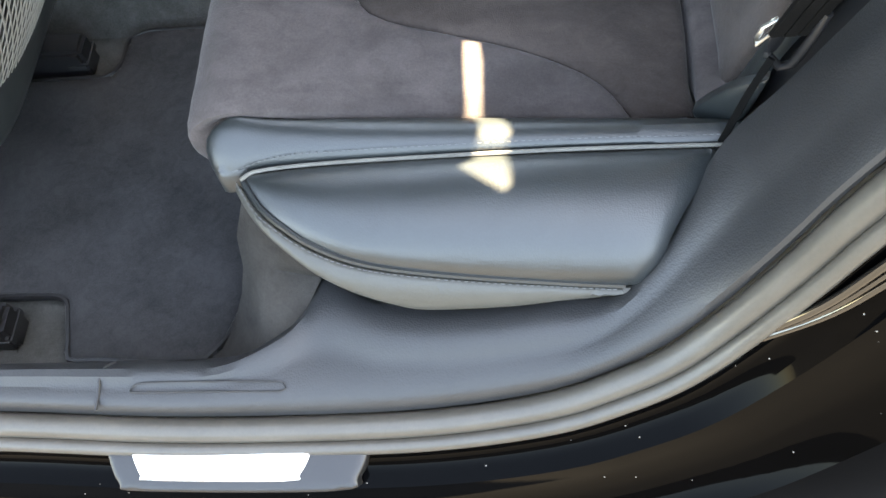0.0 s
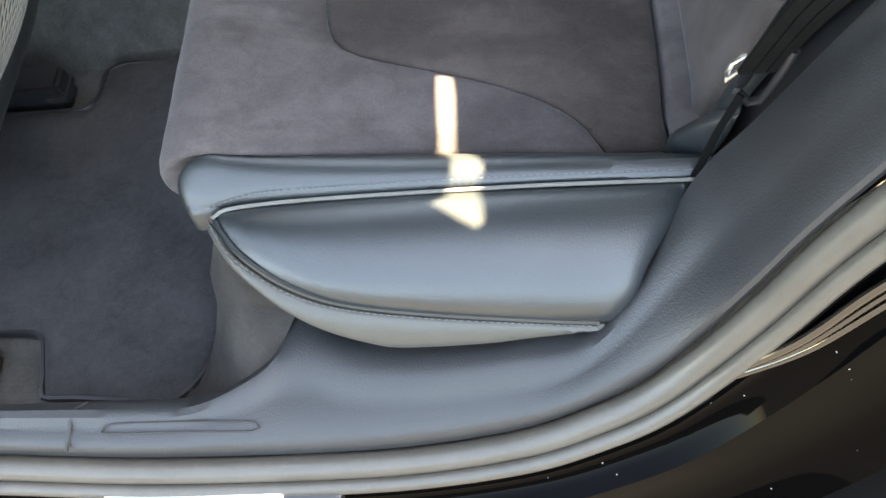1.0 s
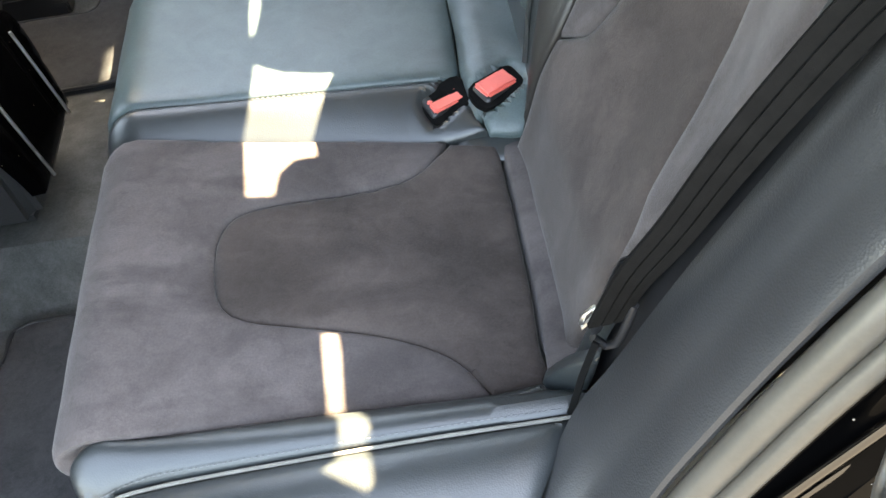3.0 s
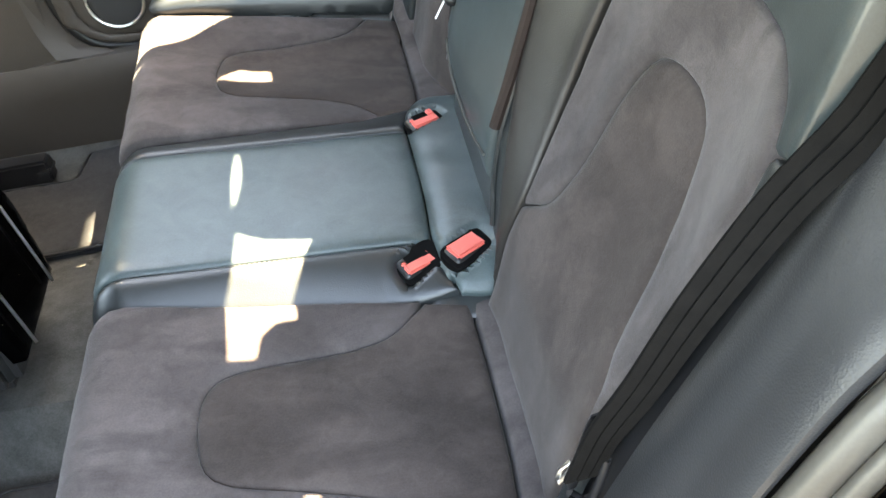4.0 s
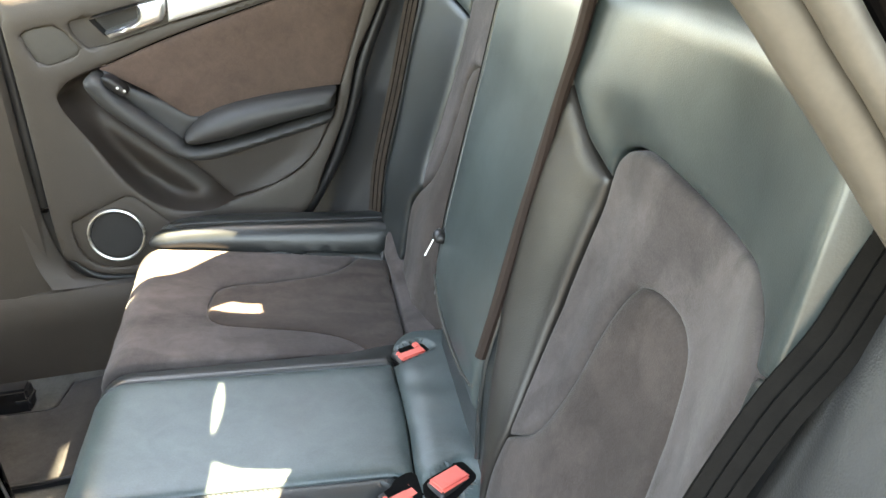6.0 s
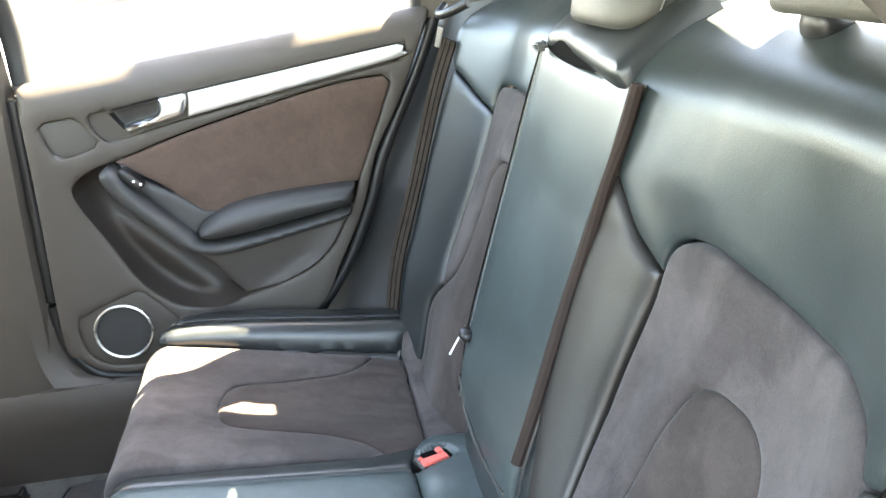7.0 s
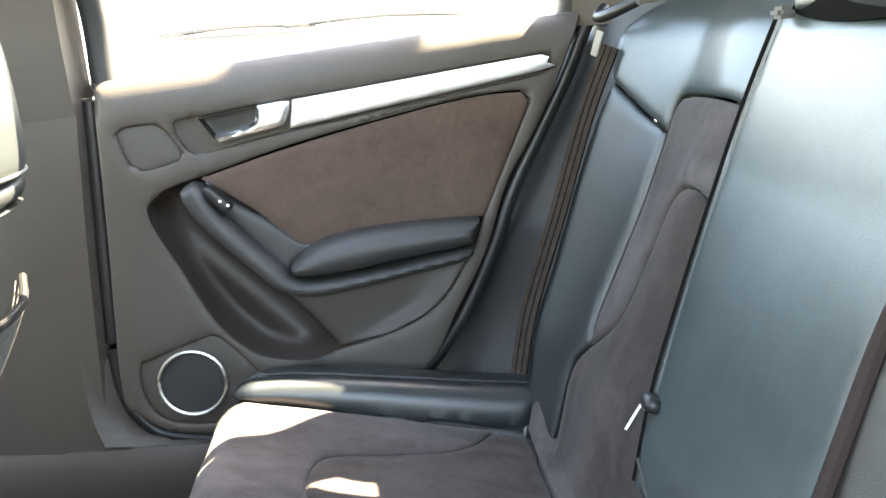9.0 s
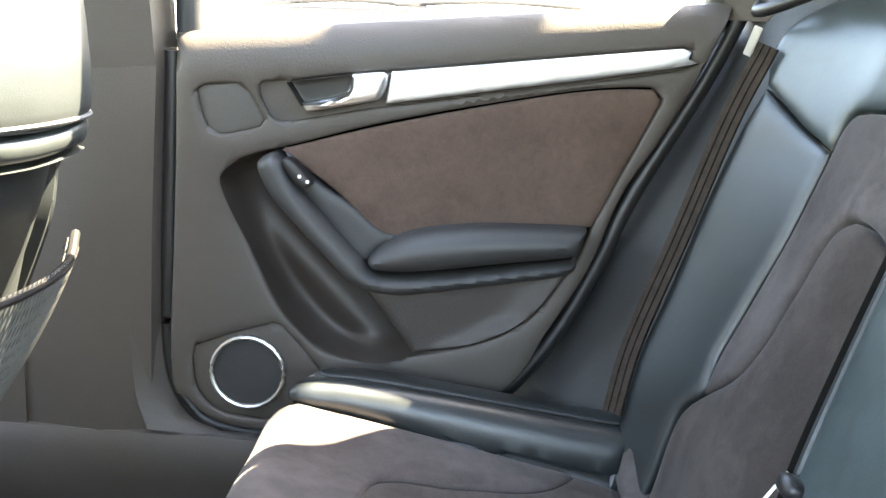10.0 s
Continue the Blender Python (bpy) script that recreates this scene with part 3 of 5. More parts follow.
# ---- backrest ----
def back(y, z, off=0.0):
    """The backrest's surface at y, z: leaning back, its bolsters swelling forward."""
    v = abs(y - MID)
    x = 0.335 + 0.36 * (z - 0.5) - 0.10 * max(0, z - 0.95)
    c = (v - 0.385) / 0.19
    swell = (0.045 if y < MID else 0.085) if c > 0 else (0.045 if y < MID else 0.012)
    x -= swell * min(1.6, max(0, abs(c) - 0.55)) ** 1.5
    x -= 0.012 * math.exp(-((z - 0.62) / 0.09) ** 2)
    if y > MID:
        x += 0.050 * min(1, max(0, (0.40 - v) / 0.18)) ** 1.3
    else:
        # the near half is hollowed for the sitter
        dish = 0.040 * math.exp(-((v - 0.43) / 0.11) ** 2) * (1 - 0.9 * min(1, max(0, (z - 0.88) / 0.22)))
        dish += 0.020 * math.exp(-((v - 0.245) / 0.055) ** 2) * (1 - min(1, max(0, (z - 0.90) / 0.12)))
        x += dish * min(1, max(0, (z - 0.58) / 0.2))
    if z > 1.09:
        k = (z - 1.09) / 0.10
        x += 0.12 * k * k
        return x - off, y, 1.09 + 0.10 * math.sin(min(k, 1.6))
    return x - off, y, z


def backrest_half(side, parent):
    s = side
    q = lambda pts: [(MID + s * p[0], *p[1:]) for p in pts]
    if s < 0:
        ins = [(0.284, 0.666), (0.301, 0.715), (0.312, 0.795), (0.333, 0.851), (0.356, 0.865), (0.390, 0.862), (0.415, 0.854), (0.440, 0.833), (0.460, 0.785), (0.484, 0.738), (0.502, 0.700), (0.518, 0.669), (0.540, 0.650)]
        suede = [(0.241, 0.634, "c"), (0.228, 0.70), (0.221, 0.77), (0.223, 0.85), (0.230, 0.927), (0.240, 0.956), (0.268, 0.970), (0.315, 0.975), (0.365, 0.967), (0.42, 0.957), (0.46, 0.953), (0.516, 0.953), (0.562, 0.944), (0.583, 0.922), (0.583, 0.89), (0.582, 0.85), (0.572, 0.74), (0.560, 0.65), (0.552, 0.60, "c"), *ins[::-1]]
        centre = [*ins, (0.550, 0.595, "c"), (0.54, 0.47, "c"), (0.232, 0.47, "c"), (0.235, 0.56), (0.238, 0.629, "c")]
        top = [(0.120, 1.032, "c"), (0.160, 0.991), (0.191, 0.958), (0.227, 0.931, "c"), (0.236, 0.959), (0.266, 0.974), (0.315, 0.979), (0.366, 0.971), (0.42, 0.961), (0.46, 0.957), (0.516, 0.957), (0.564, 0.948), (0.587, 0.924, "c"), (0.600, 0.930), (0.614, 0.936, "c"), (0.618, 1.03), (0.614, 1.10), (0.596, 1.19), (0.57, 1.25, "c"), (0.116, 1.25, "c")]
        inner = [(0.120, 1.028, "c"), (0.160, 0.987), (0.191, 0.954), (0.2265, 0.927, "c"), (0.219, 0.85), (0.217, 0.77), (0.224, 0.70), (0.236, 0.634), (0.234, 0.56), (0.232, 0.50, "c"), (0.222, 0.54), (0.205, 0.59), (0.165, 0.681), (0.131, 0.767), (0.119, 0.85)]
        outer = [(0.5875, 0.9215, "c"), (0.600, 0.9275), (0.614, 0.9335, "c"), (0.604, 0.78), (0.588, 0.60), (0.58, 0.47, "c"), (0.555, 0.47, "c"), (0.565, 0.65), (0.577, 0.74), (0.587, 0.85)]
    else:
        suede = [(0.508, 0.655, "c"), (0.521, 0.70), (0.523, 0.771), (0.519, 0.854), (0.523, 0.962), (0.514, 1.002), (0.487, 1.012), (0.397, 1.014), (0.34, 1.006), (0.27, 0.99), (0.25, 0.96), (0.235, 0.80), (0.235, 0.62, "c"), (0.28, 0.70), (0.31, 0.86), (0.345, 0.892), (0.390, 0.905), (0.416, 0.901), (0.434, 0.884), (0.443, 0.85), (0.448, 0.781), (0.449, 0.75), (0.463, 0.702)]
        centre = [(0.503, 0.657), (0.460, 0.698), (0.445, 0.75), (0.444, 0.781), (0.439, 0.85), (0.430, 0.880), (0.413, 0.896), (0.390, 0.901), (0.347, 0.888), (0.314, 0.855), (0.285, 0.70), (0.24, 0.60, "c"), (0.24, 0.47, "c"), (0.52, 0.47, "c"), (0.530, 0.58), (0.526, 0.625)]
        top = [(0.116, 1.02, "c"), (0.246, 0.958, "c"), (0.268, 0.994), (0.34, 1.010), (0.397, 1.018), (0.488, 1.016), (0.518, 1.006), (0.5275, 0.964, "c"), (0.586, 0.990), (0.655, 1.034, "c"), (0.665, 1.08), (0.65, 1.14), (0.60, 1.22), (0.57, 1.25, "c"), (0.116, 1.25, "c")]
        inner = [(0.116, 1.016, "c"), (0.2455, 0.954, "c"), (0.231, 0.80), (0.231, 0.62), (0.231, 0.47, "c"), (0.118, 0.47, "c")]
        outer = [(0.527, 0.9605, "c"), (0.586, 0.986), (0.655, 1.030, "c"), (0.668, 0.95), (0.662, 0.82), (0.645, 0.68), (0.625, 0.59), (0.61, 0.47, "c"), (0.53, 0.47, "c"), (0.534, 0.58), (0.532, 0.625), (0.513, 0.657), (0.526, 0.70), (0.5275, 0.771), (0.5235, 0.854)]
    part("back_surround", panel(q(suede), back, turn=-1, puff=0.008, rim=0.018, skirt=0.02, step=0.012, wrinkle=0.0014), SUEDE, parent, "grey suede backrest surround")
    part("back_insert", panel(q(centre), back, turn=-1, puff=0.008, rim=0.022, skirt=0.02, step=0.012, dip=0.002, wrinkle=0.0014), SUEDE_DARK, parent, "brown suede backrest insert")
    part("back_shoulder", panel(q(top), back, turn=-1, puff=0.006, rim=0.014, skirt=0.02, step=0.010, wrinkle=0.0008), LIT_LEATHER, parent, "black leather upper backrest")
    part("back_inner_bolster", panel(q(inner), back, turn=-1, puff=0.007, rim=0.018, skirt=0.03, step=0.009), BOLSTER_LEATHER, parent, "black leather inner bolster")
    part("back_outer_bolster", panel(q(outer), back, turn=-1, puff=0.006, rim=0.014, skirt=0.008, step=0.009), LEATHER, parent, "black leather outer bolster")
    part("back_core", loft([[back(MID + s * v, z, -0.10) for v in (0.118, 0.3, 0.45, 0.54)] for z in (0.45, 0.8, 1.12)], 12), CARPET, parent)


backrest = thing("rear_bench_back", "rear bench back in suede and black leather, leaning back", "car seat")
backrest_half(-1, backrest)
backrest_half(1, backrest)


def arm(y, z):
    return 0.335 + 0.36 * (z - 0.5) - 0.034 - 0.10 * max(0, z - 0.95) + 0.22 * max(0, 0.66 - z), y, z


AM, AW = MID + 0.018, 0.150
armrest = thing("folding_armrest", "black leather centre armrest folded up in the backrest", "armrest")
FAR_EDGE = [(0.186, 1.112), (0.207, 1.03), (0.217, 0.93), (0.199, 0.80), (0.178, 0.70), (0.165, 0.60)]
NEAR_EDGE = [(-0.168, 1.104), (-0.160, 1.04), (-0.145, 0.98), (-0.138, 0.92), (-0.138, 0.86), (-0.143, 0.80), (-0.148, 0.74), (-0.149, 0.68), (-0.148, 0.60)]
part("armrest_pad", panel([(*NEAR_EDGE[-1], "c"), *NEAR_EDGE[-2:0:-1], (*NEAR_EDGE[0], "c"), (AM, 1.100), (*FAR_EDGE[0], "c"), *FAR_EDGE[1:-1], (*FAR_EDGE[-1], "c")], arm, 0.007, 0.016, 0.10, turn=-1), ARM_PAD_LIT, armrest)
part("side_piping", tube([Vector(arm(y - 0.004, z)) + Vector((-0.006, 0, 0)) for y, z in NEAR_EDGE[:-1]], 0.0075, 8), BROWN_LEATHER, armrest, "brownish rounded edge")
part("side_seam", tube([Vector(arm(y - 0.004, z)) + Vector((0.004, 0, 0)) for y, z in (*NEAR_EDGE[-3:], (-0.152, 0.57), (-0.160, 0.535))], 0.0045, 8), LEATHER, armrest, "dark lower end of the edge")
# the highlight along the flap is made as a thin pale tube
part("flap_highlight", tube([Vector(arm(y, z)) + Vector((-0.008, 0, 0)) for y, z in ((0.166, 0.637), (0.105, 0.608), (0.015, 0.603), (-0.060, 0.611), (-0.134, 0.628))], 0.0022, 6), LEATHER_GREY, armrest, "pale tube painting the highlight on the lower flap edge")
part("side_piping", tube([Vector(arm(y + 0.003, z)) for y, z in FAR_EDGE], 0.006, 8), LEATHER, armrest, "black rounded edge")
part("base_flap", panel([(-0.235, 0.49, "c"), (0.155, 0.49, "c"), (0.160, 0.60), (0.166, 0.68, "c"), (0.10, 0.635), (0.0, 0.607), (-0.09, 0.600), (-0.130, 0.64), (-0.135, 0.74, "c"), (-0.172, 0.69), (-0.215, 0.59)], lambda y, z: (arm(y, z)[0] + 0.012, y, z), 0.006, 0.015, 0.02, turn=-1), LEATHER, armrest)
recess = thing("armrest_recess", "pull recess, its shade a flat black panel, with a pale strap end above the armrest", "armrest")
# no opening is cut: a near-black panel stands for the shade in the recess
part("recess_shade", panel([(AM + 0.152, 1.122), (AM + 0.144, 1.110), (AM + 0.07, 1.101), (AM - 0.03, 1.101), (AM - 0.125, 1.106, "c"), (AM, 1.116), (AM + 0.09, 1.124)], lambda y, z: (arm(y, z)[0] - 0.0085, y, z), 0.0, 0.006, 0.03, 0.008, turn=-1), MATT_BLACK, recess, "flat black panel painting the recess shade")
part("recess_lip", panel([(AM + 0.158, 1.124), (AM + 0.09, 1.122), (AM, 1.114), (AM - 0.13, 1.104), (AM - 0.155, 1.108, "c"), (AM - 0.15, 1.22, "c"), (AM + 0.16, 1.22, "c")], lambda y, z: (arm(y, 1.11)[0] - 0.014 + 0.9 * (z - 1.11), y, 1.11 + (z - 1.11) * 0.65), 0.014, 0.022, 0.03, turn=-1), LEATHER, recess, "padded leather lip")
part("strap_end", box((0.478, AM + 0.142, 1.106), (0.496, AM + 0.166, 1.118), 0.004), THREAD, recess, "pale grey strap end")


def headrest(y, x, z, w, d, h):
    t = thing("headrest", "grey-green leather headrest with rounded edges and a stitched seam", "headrest", "rear headrests")
    lean = lambda p: Vector((p.x + 0.22 * (p.z - z) + 0.02 * ((p.y - y) / w) ** 2, p.y, p.z + 0.42 * max(0, p.x - x) * max(0, 1 - (p.z - z) / h) - 0.008 * ((p.y - y) / w) ** 2))
    part("pad", soft_block((x, y - w, z), (x + d, y + w, z + h), 5, 22, lean), LEATHER_GREY, t)
    for k in (0.24, 0.80):
        ring = []
        for a in np.linspace(0, 2 * math.pi, 49)[:-1]:
            c, sn = math.cos(a), math.sin(a)
            ring.append(lean(Vector((x + d * k, y + (w - 0.0006) * math.copysign(abs(c) ** 0.4, c), z + h / 2 + (h / 2 - 0.0006) * math.copysign(abs(sn) ** 0.4, sn)))))
        part("seam", tube(ring, 0.0020, 6, True), LEATHER, t)
    for s in (-1, 1):
        part("post", tube([(x + d * 0.6, y + s * w * 0.5, z - 0.09), (x + d * 0.6, y + s * w * 0.5, z - 0.02), (x + d * 0.62, y + s * w * 0.5, z + 0.06)], 0.006, 10), CHROME, t, "chrome post")
        part("post_collar", soft_block((x + d * 0.6 - 0.020, y + s * w * 0.5 - 0.022, z - 0.020), (x + d * 0.6 + 0.020, y + s * w * 0.5 + 0.022, z + 0.012), 3, 8), BLACK, t, "black plastic post collar")
    return t


headrest(MID - 0.360, 0.552, 1.168, 0.120, 0.095, 0.115)
headrest(MID + 0.016, 0.490, 1.140, 0.118, 0.13, 0.13)
headrest(MID + 0.373, 0.552, 1.172, 0.120, 0.095, 0.115)

# ---- door on the far side ----
DY = 0.735


def door_top(x):
    return 1.040 + 0.108 * (x + 0.365)


def door_skin(u, v):
    k = max(0.0, v - (door_top(u) - 0.035)) / 0.055
    return u, DY + 0.012 * math.exp(-((v - 0.80) / 0.2) ** 2) + 0.022 * k * k, v - 0.004 * k * k


def skin(dy):
    return lambda u, v: (u, DY + 0.012 * math.exp(-((v - 0.80) / 0.2) ** 2) + dy, v)


door = thing("door_1", "closed rear door with dark trim, suede insert and aluminium strip", "car door", kind="structure")
field = [(-0.304, 0.838), (-0.300, 0.862), (-0.284, 0.876), (-0.255, 0.889), (-0.200, 0.905), (-0.048, 0.951), (0.193, 1.006), (0.318, 1.020), (0.334, 1.005), (0.322, 0.972), (0.255, 0.814), (0.236, 0.76), (0.218, 0.730), (0.172, 0.662), (0.098, 0.617), (-0.011, 0.588), (-0.080, 0.576), (-0.132, 0.583), (-0.173, 0.607), (-0.217, 0.656), (-0.262, 0.744)]
strip_hole = [(-0.250, 0.990), (-0.200, 1.000), (0.0, 1.0315), (0.358, 1.0800), (0.369, 1.0755), (0.367, 1.062), (0.342, 1.0435), (-0.066, 0.969), (-0.20, 0.940), (-0.232, 0.945)]
tweet = [(-0.343, 0.977), (-0.332, 0.985), (-0.281, 0.990), (-0.264, 0.978), (-0.241, 0.940), (-0.248, 0.929), (-0.308, 0.914), (-0.328, 0.925)]
spk = [(-0.350, 0.560), (-0.345, 0.583), (-0.225, 0.628), (-0.210, 0.624), (-0.140, 0.545), (-0.14, 0.50), (-0.20, 0.470), (-0.30, 0.475), (-0.34, 0.51)]
shell = [(-0.372, 1.000), (-0.376, 1.062, "c"), (0.0, 1.103), (0.425, 1.150, "c"), (0.378, 1.030), (0.335, 0.94), (0.292, 0.862), (0.253, 0.745), (0.195, 0.635), (0.152, 0.556), (0.06, 0.50), (-0.15, 0.455), (-0.29, 0.455), (-0.358, 0.495), (-0.383, 0.560)]
part("door_panel", panel(shell, door_skin, 0.004, 0.012, 0.02, 0.016, holes=(field, strip_hole, tweet, spk)), DOOR_PLASTIC, door, "dark grey-brown door panel")
alc = [(-0.212, 0.897, "c"), (-0.048, 0.945), (0.193, 1.001), (0.316, 1.014), (0.327, 1.002), (0.316, 0.97), (0.250, 0.812, "c"), (0.09, 0.797), (-0.052, 0.776), (-0.125, 0.837)]
part("suede_insert", panel([(0.06 + (p[0] - 0.06) * 1.014, 0.90 + (p[1] - 0.90) * 1.02, *p[2:]) for p in alc], skin(0.0005), 0.004, 0.012, 0.01, 0.016), SUEDE_DOOR, door, "brown suede door insert")
bowl = [(-0.303, 0.838), (-0.299, 0.861), (-0.283, 0.875), (-0.254, 0.888), (-0.21, 0.898), (-0.13, 0.84), (-0.05, 0.785), (0.06, 0.80), (0.248, 0.812), (0.236, 0.762), (0.217, 0.730), (0.171, 0.663), (0.097, 0.618), (-0.011, 0.589), (-0.080, 0.577), (-0.131, 0.584), (-0.172, 0.608), (-0.216, 0.657), (-0.261, 0.744)]


def pocket_field(u, v):
    right = np.interp(v, [0.59, 0.618, 0.663, 0.73, 0.762], [0.02, 0.097, 0.171, 0.217, 0.236])
    k = min(1, max(0, 1 - (right - u) / 0.055))
    return u, DY + 0.006 + 0.013 - 0.014 * k * k, v


def trough(u, v):
    """The hollow's floor with a soft ridge running down it."""
    a = -(u + 0.093) * 0.70 - (v - 0.696) * 0.71
    return u, DY + 0.012 * math.exp(-((v - 0.80) / 0.2) ** 2) + 0.012 - 0.030 * math.exp(-((a - 0.052) / 0.036) ** 2), v


pocket = part("door_pocket", panel(bowl, trough, -0.068, 0.030, 0.01, 0.007, along=(0, -1, 0)), SHADED_PLASTIC, door, "moulded hollow of the door pocket")
part("pocket_field", panel([(-0.086, 0.690, "c"), (-0.050, 0.648), (-0.006, 0.592, "c"), (0.097, 0.6195), (0.170, 0.664), (0.216, 0.731), (0.234, 0.765, "c"), (0.10, 0.74), (-0.03, 0.72)], pocket_field, 0.004, 0.012, 0.066, 0.009, turn=1), SHADED_PLASTIC, pocket)
lower_lip = [(-0.247, 0.870), (-0.243, 0.884), (-0.226, 0.893), (-0.208, 0.882), (-0.192, 0.852), (-0.149, 0.802), (-0.091, 0.745), (-0.080, 0.730), (-0.060, 0.722), (-0.012, 0.724), (0.048, 0.732), (0.116, 0.744), (0.214, 0.762), (0.232, 0.757), (0.215, 0.738), (0.117, 0.717), (0.006, 0.696), (-0.045, 0.691), (-0.080, 0.697), (-0.114, 0.714), (-0.136, 0.736), (-0.166, 0.765), (-0.196, 0.796), (-0.228, 0.832)]
part("grab_handle", panel(lower_lip, skin(-0.018), 0.024, 0.016, 0.05, 0.006, along=(0, -1, 0)), ARM_LEATHER, door, "curved dark grab handle")
pad = [(-0.079, 0.742), (-0.070, 0.756), (-0.038, 0.779), (0.004, 0.794), (0.087, 0.806), (0.213, 0.811), (0.243, 0.809, "c"), (0.240, 0.794), (0.233, 0.773), (0.216, 0.765), (0.115, 0.749), (0.046, 0.737), (-0.011, 0.729), (-0.056, 0.727), (-0.074, 0.732)]
part("armrest_pad", panel(pad, skin(-0.022), 0.036, 0.032, 0.05, 0.006, along=(0, -1, 0)), ARM_LEATHER, door, "black padded armrest")
web = [(-0.210, 0.893, "c"), (-0.196, 0.888), (-0.163, 0.853), (-0.111, 0.821), (-0.059, 0.781), (-0.033, 0.780), (-0.070, 0.752), (-0.093, 0.737), (-0.154, 0.804), (-0.190, 0.845)]
part("grab_inner_face", panel(web, skin(-0.002), 0.006, 0.012, 0.03, 0.008, along=(0, -1, 0)), ARM_LEATHER, door)
sw = part("window_switch", panel([(-0.207, 0.886), (-0.193, 0.884), (-0.167, 0.856), (-0.168, 0.848), (-0.180, 0.846), (-0.202, 0.868)], skin(-0.034), 0.004, 0.006, 0.03, 0.005, along=(0, -1, 0)), BLACK, door, "black window switch")
for i in range(2):
    part("switch_mark", box((-0.184 + 0.012 * i, DY - 0.030, 0.861 - 0.007 * i), (-0.179 + 0.012 * i, DY - 0.026, 0.866 - 0.007 * i), 0.001), ALU, sw)
alu = [(-0.056, 1.0195, "c"), (0.353, 1.0760), (0.3645, 1.0725), (0.362, 1.0625), (0.339, 1.0485), (-0.063, 0.974, "c")]
part("aluminium_strip", panel(alu, skin(-0.009), 0.004, 0.010, 0.012, 0.010), ALU, door, "brushed aluminium trim strip")
part("strip_bed", panel(strip_hole, skin(0.008), 0.0, 0.01, 0.0, 0.012), DOOR_PLASTIC, door)
cup = [(-0.205, 0.998, "c"), (-0.112, 1.014, "c"), (-0.120, 0.985), (-0.183, 0.965, "c")]
part("handle_cup", panel(cup, skin(0.006), -0.001, 0.004, -0.03, 0.006), BLACK, door, "dark recess behind the door handle")
lever = [(-0.114, 1.0135, "c"), (-0.066, 1.019), (-0.061, 1.010), (-0.070, 0.984), (-0.088, 0.975), (-0.178, 0.955, "c"), (-0.186, 0.967, "c"), (-0.128, 0.983), (-0.118, 0.992)]
part("door_handle", panel(lever, skin(-0.010), 0.010, 0.010, 0.02, 0.006), CHROME, door, "satin silver inner door handle")
part("tweeter_grille", panel(tweet, skin(0.004), 0.002, 0.006, 0.01, 0.010), GRILLE, door, "perforated tweeter cover")
part("speaker_plate", panel(spk, skin(0.005), 0.003, 0.008, 0.01, 0.012), DOOR_PLASTIC, door, "speaker mounting plate")
SPX, SPZ, SPR = -0.261, 0.546, 0.057
circ = [(SPX + SPR * math.cos(a), SPZ + SPR * math.sin(a)) for a in np.linspace(0, 2 * math.pi, 17)[:-1]]
part("speaker_grille", panel(circ, skin(-0.001), 0.003, 0.03, 0.008, 0.010), SPEAKER, door, "dark round speaker grille")
part("speaker_ring", tube([(x, DY - 0.002, z) for x, z in circ], 0.0036, 8, True), CHROME, door, "chrome speaker ring")
# the sheet's outer skin and window frame
part("outer_skin", loft([[(-0.40, 0.86, 0.32), (0.0, 0.86, 0.32), (0.50, 0.86, 0.32)], [(-0.40, 0.90, 0.7), (0.0, 0.90, 0.7), (0.50, 0.90, 0.7)], [(-0.40, 0.83, 1.03), (0.0, 0.83, 1.075), (0.50, 0.83, 1.13)]], 20), PAINT, door)
part("window_pane", loft([[(-0.365, 0.800, 1.05), (0.0, 0.802, 1.09), (0.375, 0.800, 1.13)], [(-0.362, 0.752, 1.20), (0.0, 0.756, 1.22), (0.378, 0.752, 1.24)], [(-0.33, 0.672, 1.415), (0.0, 0.672, 1.418), (0.30, 0.672, 1.40)]], 12), GLASS, door, "clear side window glass")
part("window_seal", tube([(-0.40, 0.80, 1.045), (0.0, 0.80, 1.088), (0.46, 0.80, 1.140)], 0.012, 8), RUBBER, door)
part("window_frame", tube([(0.405, 0.795, 1.09), (0.410, 0.770, 1.18), (0.410, 0.745, 1.28), (0.384, 0.70, 1.365), (0.30, 0.676, 1.425), (0.15, 0.668, 1.443), (-0.27, 0.66, 1.445), (-0.34, 0.67, 1.41), (-0.36, 0.72, 1.28), (-0.362, 0.77, 1.15), (-0.362, 0.78, 1.05)], 0.022, 10), PLASTIC, door, "dark window frame")


# ---- body shell round the cabin ----
def structure(name, data, mat, label, category="car body"):
    ob = part(name, data, mat)
    return tagged(ob, label, category, kind="structure")


